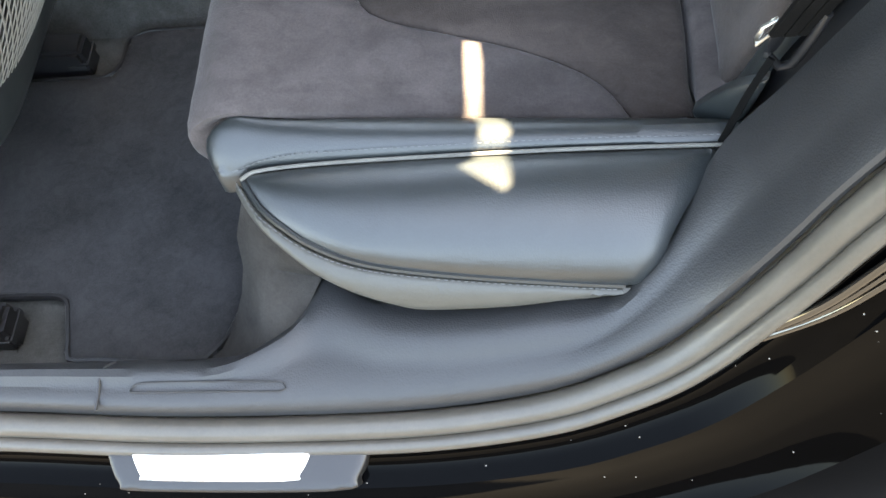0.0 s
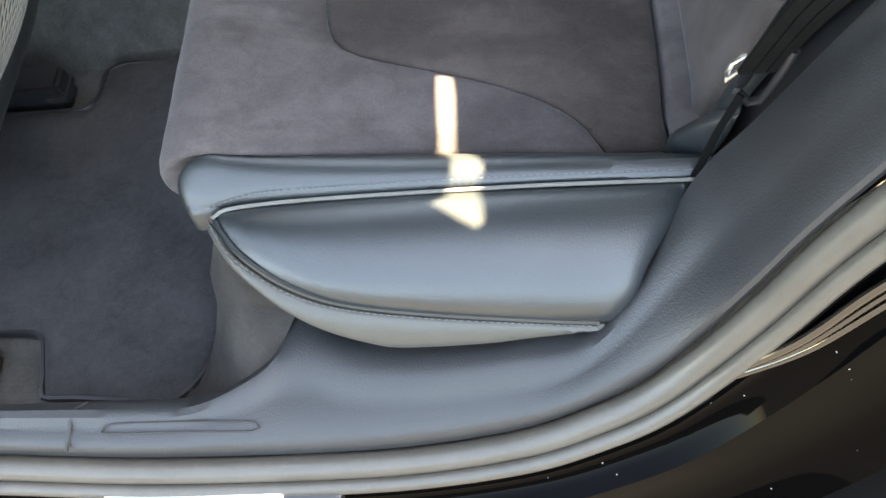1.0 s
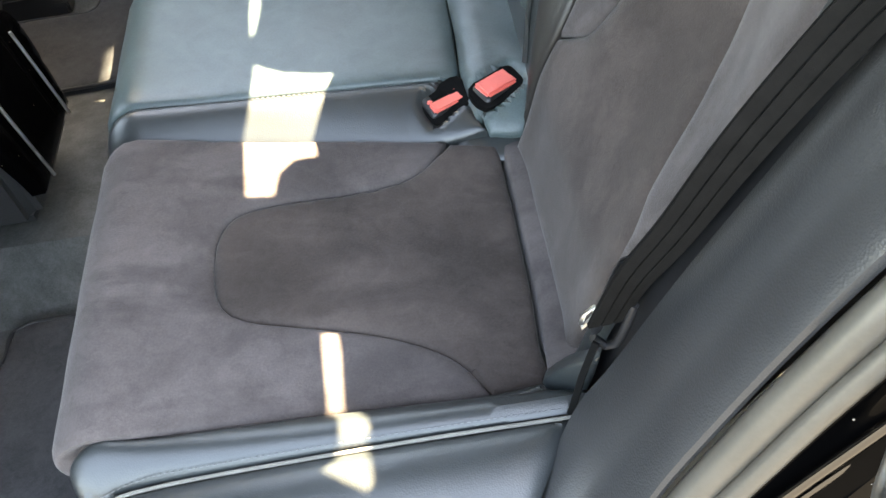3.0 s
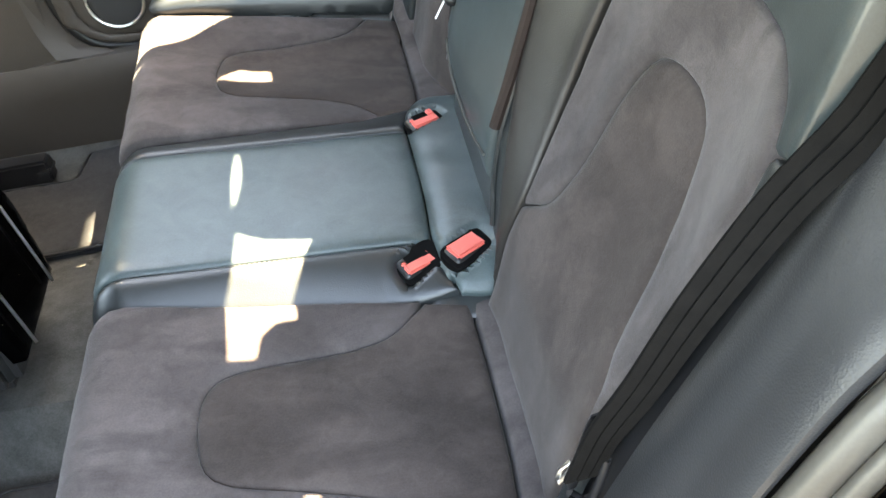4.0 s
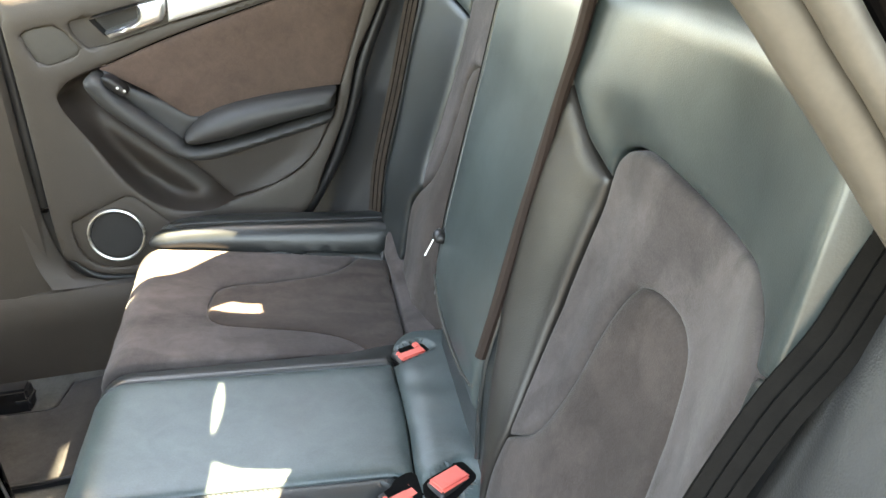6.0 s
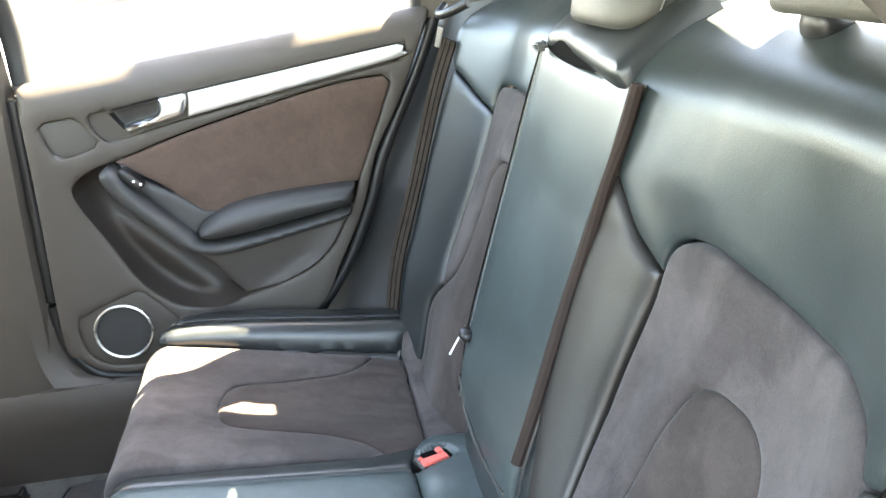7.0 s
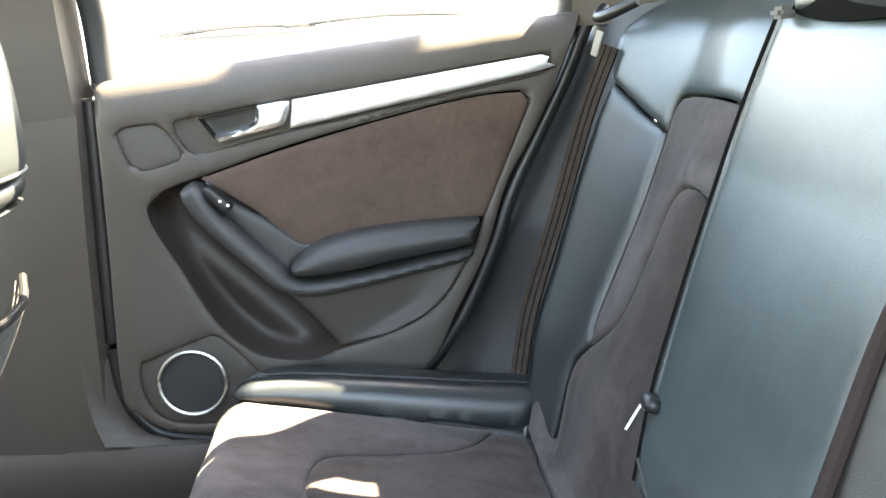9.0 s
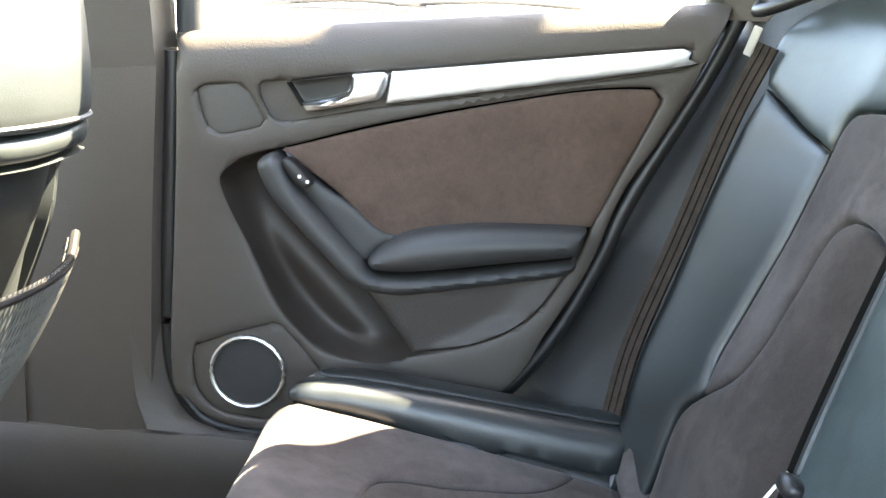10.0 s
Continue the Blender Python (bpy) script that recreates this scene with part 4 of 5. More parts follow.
structure("ground", ([(-60, -60, 0), (60, -60, 0), (60, 60, 0), (-60, 60, 0)], [(0, 1, 2, 3)]), GROUND, "sunlit dark grey asphalt ground outside the car", "ground")
structure("floor", loft([[(-1.6, y, z), (-0.45, y, z), (-0.22, y, z - 0.005), (0.1, y, z)] for y, z in ((-0.79, 0.24), (-0.70, 0.205), (-0.45, 0.20), (-0.19, 0.205), (-0.10, 0.29), (0.08, 0.29), (0.19, 0.268), (0.32, 0.218), (0.45, 0.20), (0.70, 0.205), (0.80, 0.26))], 40), CARPET, "dark carpeted car floor with a centre tunnel", "floor")
structure("seat_base", loft([[(-0.215, -0.735, 0.19), (-0.225, -0.55, 0.19), (-0.19, -0.2, 0.19), (-0.16, 0.2, 0.19), (-0.16, 0.76, 0.19)], [(-0.172, -0.700, 0.34), (-0.185, -0.55, 0.34), (-0.15, -0.2, 0.30), (-0.14, 0.2, 0.30), (-0.14, 0.76, 0.30)], [(-0.145, -0.685, 0.42), (-0.150, -0.55, 0.42), (-0.12, -0.2, 0.42), (-0.12, 0.2, 0.42), (-0.12, 0.70, 0.42)], [(-0.135, -0.662, 0.480), (-0.10, -0.2, 0.47), (-0.10, 0.2, 0.47), (-0.12, 0.66, 0.48)]], 24), DARK_CARPET, "carpeted step below the rear bench", "floor")
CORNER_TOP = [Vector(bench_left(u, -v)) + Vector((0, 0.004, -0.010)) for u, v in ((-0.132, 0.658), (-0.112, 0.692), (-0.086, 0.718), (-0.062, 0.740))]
structure("seat_base_corner", loft([CORNER_TOP, [(-0.160, -0.668, 0.425), (-0.125, -0.705, 0.432), (-0.073, -0.708, 0.408)], [(-0.161, -0.685, 0.393), (-0.128, -0.728, 0.410), (-0.085, -0.737, 0.403)], [(-0.171, -0.700, 0.359), (-0.142, -0.745, 0.378), (-0.098, -0.768, 0.398)], [(-0.196, -0.715, 0.304), (-0.165, -0.758, 0.345), (-0.116, -0.780, 0.384)], [(-0.214, -0.730, 0.280), (-0.185, -0.768, 0.325), (-0.140, -0.790, 0.374)], [(-0.232, -0.750, 0.282), (-0.205, -0.780, 0.310), (-0.165, -0.800, 0.355)]], 24), DARK_CARPET, "fuzzy carpet below the seat's front corner", "floor")
# pillar between the far doors
structure("pillar_trim_far_low", loft([[(-0.62, 0.745, 0.30), (-0.62, 0.745, 0.7), (-0.60, 0.735, 0.992)], [(-0.50, 0.735, 0.30), (-0.50, 0.735, 0.7), (-0.50, 0.725, 0.998)], [(-0.42, 0.745, 0.30), (-0.415, 0.745, 0.7), (-0.40, 0.735, 1.008)], [(-0.395, 0.79, 0.30), (-0.39, 0.79, 0.7), (-0.385, 0.79, 1.0)]], 24), DOOR_PLASTIC, "dark plastic lower pillar trim")
structure("pillar_trim_far_up", loft([[(-0.60, 0.740, 0.985), (-0.58, 0.70, 1.2), (-0.52, 0.62, 1.42)], [(-0.50, 0.728, 0.988), (-0.49, 0.69, 1.2), (-0.45, 0.61, 1.42)], [(-0.402, 0.738, 1.0), (-0.40, 0.70, 1.2), (-0.36, 0.615, 1.42)], [(-0.385, 0.79, 1.0), (-0.385, 0.76, 1.2), (-0.35, 0.66, 1.42)]], 24), DOOR_PLASTIC, "grey plastic upper pillar trim")
structure("sill_trim_far", loft([[(-1.5, 0.80, 0.44), (-0.4, 0.79, 0.445), (-0.1, 0.79, 0.44), (0.2, 0.79, 0.44)], [(-1.5, 0.745, 0.425), (-0.4, 0.735, 0.43), (-0.1, 0.735, 0.43), (0.2, 0.735, 0.43)], [(-1.5, 0.735, 0.40), (-0.4, 0.722, 0.40), (-0.1, 0.722, 0.40), (0.2, 0.722, 0.40)], [(-1.5, 0.74, 0.24), (-0.4, 0.73, 0.345), (-0.1, 0.73, 0.345), (0.2, 0.73, 0.345)], [(-1.5, 0.74, 0.2), (-0.4, 0.735, 0.2), (-0.1, 0.735, 0.2), (0.2, 0.735, 0.2)]], 40), DOOR_PLASTIC, "dark plastic sill trim below the far door")
structure("pillar_foot_far", loft([[(-0.45, 0.742, 0.60), (-0.44, 0.735, 0.50), (-0.42, 0.728, 0.44)], [(-0.415, 0.755, 0.60), (-0.40, 0.75, 0.49), (-0.36, 0.735, 0.435)], [(-0.39, 0.78, 0.60), (-0.37, 0.775, 0.47), (-0.30, 0.745, 0.432)]], 12), DOOR_PLASTIC, "flared foot of the pillar trim")
structure("rear_side_trim_far", loft([[(0.02, 0.80, 0.36), (0.20, 0.80, 0.58), (0.30, 0.80, 0.80), (0.40, 0.80, 1.0), (0.46, 0.79, 1.14)], [(0.06, 0.77, 0.36), (0.235, 0.765, 0.58), (0.325, 0.755, 0.80), (0.415, 0.745, 1.0), (0.47, 0.735, 1.14)], [(0.16, 0.72, 0.36), (0.31, 0.70, 0.58), (0.40, 0.69, 0.80), (0.47, 0.675, 1.0), (0.52, 0.66, 1.15)], [(0.36, 0.63, 0.36), (0.40, 0.63, 0.58), (0.46, 0.63, 0.80), (0.52, 0.625, 1.0), (0.58, 0.62, 1.16)]], 40), PLASTIC, "dark side trim beside the backrest")
structure("door_seal_far", tube([(-0.385, 0.765, 1.03), (-0.392, 0.765, 0.75), (-0.392, 0.765, 0.56), (-0.36, 0.765, 0.47), (-0.29, 0.765, 0.435), (-0.1, 0.765, 0.43), (0.10, 0.765, 0.50), (0.20, 0.765, 0.61), (0.265, 0.765, 0.74), (0.31, 0.765, 0.86), (0.395, 0.765, 1.03), (0.445, 0.765, 1.15)], 0.013, 10), BLACK, "black rubber door seal")
CORNER = [(0.395, 1.12, "c"), (0.395, 1.22), (0.38, 1.31), (0.30, 1.43, "c"), (0.76, 1.43, "c"), (0.80, 1.12, "c")]
# opening added in the trim to let one sun spot reach the bench
SPOT_HOLE = [(0.478, 1.404, "c"), (0.497, 1.360, "c"), (0.551, 1.354, "c"), (0.583, 1.400, "c"), (0.53, 1.406)]


def corner(u, v):
    k = min(1, max(0, (u - 0.39) / 0.13))
    return u, np.interp(v, [1.12, 1.22, 1.31, 1.41], [0.775, 0.745, 0.69, 0.63]) * (1 - k) + np.interp(v, [1.12, 1.22, 1.31, 1.41], [0.70, 0.69, 0.65, 0.60]) * k, v


structure("corner_pillar_trim_far", panel(CORNER, corner, 0.0, 0.01, 0.006, 0.02, holes=(SPOT_HOLE,)), DOOR_PLASTIC, "grey corner pillar trim with an opening added for a sun spot")
structure("corner_pillar_trim_near", loft([[(0.44, -0.76, 1.12), (0.42, -0.73, 1.22), (0.36, -0.68, 1.31), (0.2, -0.63, 1.41)], [(0.54, -0.69, 1.12), (0.54, -0.68, 1.22), (0.52, -0.64, 1.31), (0.44, -0.60, 1.41)], [(0.78, -0.66, 1.12), (0.78, -0.64, 1.22), (0.76, -0.60, 1.31), (0.70, -0.55, 1.41)]], 20, True), DOOR_PLASTIC, "grey corner pillar trim")
structure("parcel_shelf", box((0.60, -0.68, 1.09), (1.35, 0.68, 1.12), 0.005), CARPET, "dark parcel shelf behind the backrest", "shelf")
# unseen roof: openings and rear edge are cut to shape the sun patches
sun_hole = [(-0.50, 0.0, "c"), (-0.03, 0.0, "c"), (-0.03, 0.58, "c"), (-0.50, 0.58, "c")]
sun_slit = [(0.616, -0.229), (0.636, -0.229), (0.637, -0.318), (0.647, -0.330), (0.650, -0.375), (0.648, -0.417), (0.640, -0.427), (0.620, -0.415), (0.598, -0.398), (0.616, -0.386), (0.617, -0.350)]
sun_slot = [(0.521, 0.382), (0.529, 0.345), (0.533, 0.299), (0.528, 0.245), (0.521, 0.207), (0.516, 0.26), (0.514, 0.318)]
sun_pane = [(0.526, 0.178, "c"), (0.572, 0.153), (0.643, 0.144, "c"), (0.629, 0.043), (0.626, 0.028, "c"), (0.592, 0.024), (0.574, 0.004), (0.568, -0.034, "c"), (0.529, -0.034, "c"), (0.524, 0.071)]
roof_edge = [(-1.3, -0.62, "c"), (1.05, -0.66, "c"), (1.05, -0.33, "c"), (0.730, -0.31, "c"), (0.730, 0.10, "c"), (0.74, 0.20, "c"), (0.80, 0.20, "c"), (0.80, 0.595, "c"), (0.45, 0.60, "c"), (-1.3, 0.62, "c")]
structure("ceiling", panel(roof_edge, lambda u, v: (u, v, 1.425 - 0.03 * (v / 0.6) ** 2), 0.0, 0.02, 0.012, 0.03, holes=(sun_hole, sun_slit, sun_slot, sun_pane)), HEADLINER, "unseen grey headliner with openings added to shape the sun patches", "ceiling")
for s, tag, end in ((-1, "near", 0.8), (1, "far", 0.462)):
    structure("roof_rail_" + tag, loft([[(-1.4, s * 0.60, 1.40), (-0.3, s * 0.60, 1.40), (end, s * 0.60, 1.40)], [(-1.4, s * 0.648, 1.402), (-0.3, s * 0.648, 1.402), (end, s * 0.648, 1.402)], [(-1.4, s * 0.60, 1.44), (-0.3, s * 0.60, 1.44), (end, s * 0.60, 1.44)]], 12), PAINT, "black roof rail above the doors")
for s, tag in ((-1, "near"), (1, "far")):
    structure("quarter_panel_" + tag, loft([[(x, s * y, z) for x in (x0, 1.0, 1.7)] for x0, y, z in ((0.62, 0.92, 0.25), (0.62, 0.945, 0.70), (0.60, 0.90, 1.00), (0.56, 0.80, 1.12))], 12), PAINT, "glossy black rear quarter of the car body")
structure("corner_pillar_near", loft([[(0.47, -0.80, 1.10), (0.42, -0.74, 1.25), (0.30, -0.66, 1.42)], [(0.62, -0.80, 1.10), (0.62, -0.74, 1.25), (0.62, -0.66, 1.42)], [(0.95, -0.78, 1.10), (0.88, -0.70, 1.25), (0.78, -0.62, 1.42)]], 10), PAINT, "glossy black rear roof pillar")
# the notch in the top edge is added for the same sun spot
structure("corner_pillar_far", panel([(0.47, 1.10, "c"), (0.42, 1.25), (0.30, 1.42, "c"), (0.533, 1.42, "c"), (0.538, 1.403, "c"), (0.566, 1.388, "c"), (0.585, 1.42, "c"), (0.78, 1.42, "c"), (0.95, 1.10, "c")], lambda u, v: (u, np.interp(v, [1.10, 1.25, 1.42], [0.80, 0.74, 0.66]), v), 0.0, 0.01, 0.004, 0.02), PAINT, "glossy black rear roof pillar with a notch added for a sun spot")
# unseen wall, added to darken what the black jamb mirrors
structure("added_dark_wall", box((-12, -6.3, 0), (12, -6.0, 1.6), 0.01), DARK_WALL, "unseen plain dark low wall added behind the camera to darken reflections", "wall")
# unseen beam, added only to keep the sun off the far floor mat
canopy = box((1.36, 1.12, 3.58), (1.637, 1.62, 3.62), 0.01)
bmesh.ops.create_cube(canopy, size=1, matrix=Matrix.Translation((1.60, 1.56, 3.66)) @ Matrix.Diagonal((0.16, 0.18, 0.06, 1)))
structure("sun_block_beam", canopy, DARK_WALL, "unseen dark beam added above the car to block sun", "canopy")
structure("boot_lid", box((1.33, -0.92, 0.3), (1.8, 0.92, 1.08), 0.03), PAINT, "glossy black boot of the car")
structure("front_bulkhead", box((-1.75, -0.80, 0.15), (-1.60, 0.80, 0.95), 0.02), BLACK, "dark dashboard wall ahead of the front seats", "dashboard")
structure("front_door_far", box((-1.60, 0.74, 0.25), (-0.60, 0.82, 1.02), 0.02), DOOR_PLASTIC, "dark front door trim on the far side", "car door")
structure("front_door_near", box((-1.60, -0.88, 0.25), (-0.62, -0.80, 1.02), 0.02), DOOR_PLASTIC, "dark front door trim on the near side", "car door")

# ---- near door opening: seals, sill, side trim ----
OPEN = [(-0.62, -0.836, 0.362), (-0.404, -0.838, 0.362), (-0.224, -0.845, 0.361), (-0.055, -0.844, 0.361), (0.054, -0.841, 0.370), (0.150, -0.833, 0.390), (0.212, -0.822, 0.418), (0.256, -0.811, 0.447), (0.296, -0.796, 0.492), (0.331, -0.784, 0.556), (0.360, -0.775, 0.628), (0.390, -0.770, 0.696), (0.415, -0.767, 0.753), (0.440, -0.765, 0.806), (0.466, -0.763, 0.855), (0.497, -0.762, 0.905), (0.514, -0.760, 0.960), (0.510, -0.758, 1.030), (0.484, -0.757, 1.068), (0.453, -0.756, 1.094), (0.421, -0.755, 1.140), (0.395, -0.753, 1.178), (0.357, -0.745, 1.228), (0.28, -0.690, 1.295), (0.10, -0.640, 1.365), (-0.30, -0.615, 1.400)]


def shifted(dx, dy, dz):
    """The opening's line moved outwards (dx, away from its middle) and across (dy)."""
    out = []
    line = [Vector(p) for p in OPEN]
    for i, p in enumerate(line):
        t = line[min(i + 1, len(line) - 1)] - line[max(i - 1, 0)]
        n = Vector((t.z, 0, -t.x)).normalized()
        out.append(p + n * dx + Vector((0, dy, dz)))
    return out


structure("door_seal", tube(shifted(0.0, -0.002, 0), 0.0125, 14), RUBBER, "brown-black rubber seal round the door opening")
structure("door_seal_lip", tube(shifted(0.010, -0.0185, 0), 0.0080, 12), RUBBER, "thin outer lip of the door seal")

for d, r in ((0.0, 0.0042), (0.0085, 0.0028), (0.0165, 0.0036)):
    bead = [shifted(a + d * w, b - 0.2 * d, 0)[i] for i, a, b, w in ((8, 0.0090, -0.0170, 0.1), (9, 0.0190, -0.0285, 0.6), (10, 0.0245, -0.0310, 1.0), (11, 0.0300, -0.0330, 1.2), (12, 0.0350, -0.0350, 1.3), (14, 0.0400, -0.0360, 1.3))]
    structure("jamb_fold", tube(bead, r, 12), PAINT_GLOSS, "polished fold along the black jamb")
structure("door_jamb", loft([shifted(0.010, -0.012, 0), shifted(0.018, -0.024, 0), shifted(0.026, -0.024, 0), shifted(0.034, -0.028, 0), shifted(0.041, -0.037, 0), shifted(0.045, -0.050, 0), shifted(0.06, -0.054, 0), shifted(0.085, -0.060, 0), shifted(0.11, -0.075, 0), shifted(0.12, -0.095, 0), shifted(0.22, -0.105, 0), shifted(0.34, -0.085, 0)], 120, True), PAINT, "glossy black painted door jamb and sill")
TRIM = [(-0.62, -0.785, 0.386), (-0.30, -0.785, 0.388), (-0.15, -0.782, 0.392), (-0.10, -0.755, 0.398), (-0.072, -0.706, 0.402), (-0.02, -0.735, 0.408), (0.062, -0.752, 0.420), (0.163, -0.752, 0.440), (0.225, -0.742, 0.452), (0.250, -0.715, 0.478), (0.275, -0.680, 0.508), (0.305, -0.645, 0.535), (0.340, -0.632, 0.580), (0.393, -0.630, 0.700), (0.460, -0.634, 0.850), (0.528, -0.636, 1.000), (0.592, -0.630, 1.120)]
edge = shifted(-0.0125, 0.009, -0.004)[:18]


def between(a, b, k, lift):
    """A line part of the way from a to b, swollen out of the straight."""
    la, lb = spline(a, False, 0.01), spline(b, False, 0.01)
    n, out = 26, []
    for i in range(n):
        p, q = la[int(i / (n - 1) * (len(la) - 1))], lb[int(i / (n - 1) * (len(lb) - 1))]
        out.append(p.lerp(q, k) + Vector((-0.35 * lift * (i / n), -0.55 * lift * (i / n), lift)))
    return out


TRIM_ROWS = [edge, between(edge, TRIM, 0.02, 0.007), between(edge, TRIM, 0.06, 0.013), between(edge, TRIM, 0.13, 0.0165), between(edge, TRIM, 0.24, 0.0165), between(edge, TRIM, 0.36, 0.0155), between(edge, TRIM, 0.43, 0.0142), between(edge, TRIM, 0.50, 0.0155), between(edge, TRIM, 0.62, 0.018), between(edge, TRIM, 0.78, 0.015), between(edge, TRIM, 0.93, 0.005), TRIM, [(x + 0.012, y + 0.006, z - 0.02) for x, y, z in TRIM], [(x + 0.02, y + 0.008, max(0.19, z - 0.25)) for x, y, z in TRIM]]
TRIM_MESH = loft(TRIM_ROWS, 140, True)
TRIM_TREE = BVHTree.FromPolygons(TRIM_MESH[0], TRIM_MESH[1])
structure("side_trim", TRIM_MESH, PLASTIC, "dark grained sill and wheel arch trim")


TRIM_X = lambda z: float(np.interp(z, [0.45, 0.58, 0.70, 0.85, 1.0, 1.12], [0.262, 0.340, 0.393, 0.460, 0.528, 0.592]))
structure("side_filler", loft([[back(MID - 0.560, z, -0.012) for z in (0.47, 0.6, 0.75, 0.9, 1.05, 1.12)], [back(MID - 0.600, z, -0.020) for z in (0.47, 0.6, 0.75, 0.9, 1.05, 1.12)], [(TRIM_X(z) + 0.018, -0.650, z) for z in (0.47, 0.6, 0.75, 0.9, 1.05, 1.12)], [(TRIM_X(z) + 0.050, -0.720, z) for z in (0.47, 0.6, 0.75, 0.9, 1.05, 1.12)]], 20), BLACK, "dark filler between the backrest and the side trim")


# ---- seat belts and buckles ----
def ribbon(points, face, width=0.047, thick=0.0016, shift=0.0, lift=0.0):
    """A belt strap: a flat band along a line, its broad side turned to face."""
    line = spline(points, False, 0.015)
    verts, faces, n = [], [], len(line)
    for i, p in enumerate(line):
        t = (line[min(i + 1, n - 1)] - line[max(i - 1, 0)]).normalized()
        f = Vector(face[0]).lerp(Vector(face[1]), i / (n - 1))
        w = t.cross(f).normalized() * width / 2
        d = w.cross(t).normalized() * thick / 2
        p = p + w * (shift * 2 / width) + d * (lift * 2 / thick)
        verts += [p + w + d, p - w + d, p - w - d, p + w - d]
    for i in range(n - 1):
        faces += [(i * 4 + k, i * 4 + (k + 1) % 4, i * 4 + 4 + (k + 1) % 4, i * 4 + 4 + k) for k in range(4)]
    return verts, faces + [(3, 2, 1, 0), tuple(4 * (n - 1) + k for k in range(4))]


def placed(data, m):
    """Vertices moved by a pose."""
    if isinstance(data, tuple):
        return [m @ Vector(v) for v in data[0]], data[1]
    data.transform(m)
    return data


belt = thing("seat_belt", "black seat belt hanging beside the backrest, its tongue at the bottom", "seat belt", "seat belts")
near = [(0.334, -0.624, 0.632), (0.350, -0.634, 0.700), (0.375, -0.640, 0.758), (0.409, -0.645, 0.840), (0.455, -0.646, 0.922), (0.491, -0.646, 0.968), (0.511, -0.645, 1.002), (0.56, -0.64, 1.09), (0.59, -0.62, 1.15)]
HANG = ((0.2, -0.75, 0.35), (-0.25, -0.6, 0.72))
strap = part("strap", ribbon(near, HANG, 0.033), MATT_BLACK, belt)
for k in (-1, 0, 1):
    part("woven_rib", ribbon(near, HANG, 0.0096, 0.0022, 0.0113 * k, -0.0012), WEBBING, strap)
    part("woven_rib", ribbon(near, HANG, 0.0096, 0.0022, 0.0113 * k, 0.0012), WEBBING, strap)
tongue = part("tongue", panel([(0.333, 0.598), (0.324, 0.610), (0.336, 0.661), (0.347, 0.690), (0.355, 0.689), (0.347, 0.644)], lambda u, v: (u, -0.612 + 0.3 * (u - 0.33), v), 0.002, 0.004, 0.006, 0.006, along=(-0.3, -0.8, 0.5)), BLACK, belt, "flat black moulded tongue")
part("tongue_loop", tube([(0.326, -0.615, 0.599), (0.337, -0.618, 0.587), (0.345, -0.622, 0.594), (0.351, -0.626, 0.627), (0.356, -0.626, 0.655)], 0.0040, 10), BLACK, tongue, "black loop of the tongue")
part("tongue_blade", tube([(0.319, -0.602, 0.596), (0.321, -0.602, 0.616), (0.329, -0.602, 0.625), (0.328, -0.602, 0.608)], 0.0022, 8, True), STEEL, tongue, "steel tongue blade")
part("lower_strap", ribbon([(0.326, -0.626, 0.607), (0.313, -0.633, 0.566), (0.305, -0.638, 0.530), (0.297, -0.643, 0.500)], ((-0.5, -0.7, 0.5), (-0.5, -0.7, 0.5)), 0.006, 0.003), MATT_BLACK, belt)
part("side_gusset", panel([(0.284, 0.500), (0.306, 0.548), (0.331, 0.578, "c"), (0.326, 0.535), (0.316, 0.485, "c"), (0.300, 0.490)], lambda u, v: (u, -0.598 - 0.6 * (u - 0.29), v), 0.004, 0.008, 0.02, 0.007, along=(-0.3, -0.8, 0.5)), LEATHER, backrest, "black leather gusset below the outer bolster")
belt2 = thing("seat_belt", "dark brown ribbed seat belt, painted lighter for its light, hanging from its guide beside the backrest", "seat belt", "seat belts")
far = [back(MID + v, z, 0.020) for v, z in ((0.655, 1.085), (0.668, 0.985), (0.660, 0.824), (0.641, 0.672), (0.618, 0.575))]
FACE = ((-0.62, -0.78, 0.1), (-0.66, -0.74, 0.1))
strap = part("strap", ribbon(far, FACE, 0.030), MATT_BLACK, belt2)
for k in (-1, 0, 1):
    for side in (-1, 1):
        part("woven_rib", ribbon(far, FACE, 0.0082, 0.0030, 0.0102 * k, 0.0015 * side), WEBBING_LIT, strap)
guide = part("belt_guide", tube([(0.475, 0.610, 1.150), (0.445, 0.635, 1.135), (0.430, 0.668, 1.130), (0.445, 0.685, 1.145)], 0.009, 10), BLACK, belt2, "black belt guide")
part("tongue", placed(box((-0.006, -0.0015, -0.020), (0.006, 0.0015, 0.020), 0.001), pose(0.424, 0.650, 1.090, 10, 20, -35)), STEEL, belt2, "steel tongue blade")
part("stop_button", placed(soft_block((-0.007, -0.004, -0.007), (0.007, 0.004, 0.007), 2.2, 8), pose(0.316, 0.640, 0.688)), BLACK, belt2)
belt3 = thing("seat_belt", "narrow black centre belt with a steel tongue beside the armrest", "seat belt", "seat belts")
part("strap", ribbon([(*[arm(y, z)[0] + 0.004], y + 0.014, z) for y, z in FAR_EDGE[::-1]], ((-0.7, -0.7, 0.1), (-0.7, -0.7, 0.1)), 0.020), WEBBING, belt3)
part("tongue_cover", placed(soft_block((-0.012, -0.016, -0.010), (0.012, 0.016, 0.010), 2.5, 8), pose(0.362, 0.165, 0.702, 0, 20, 0)), BLACK, belt3)
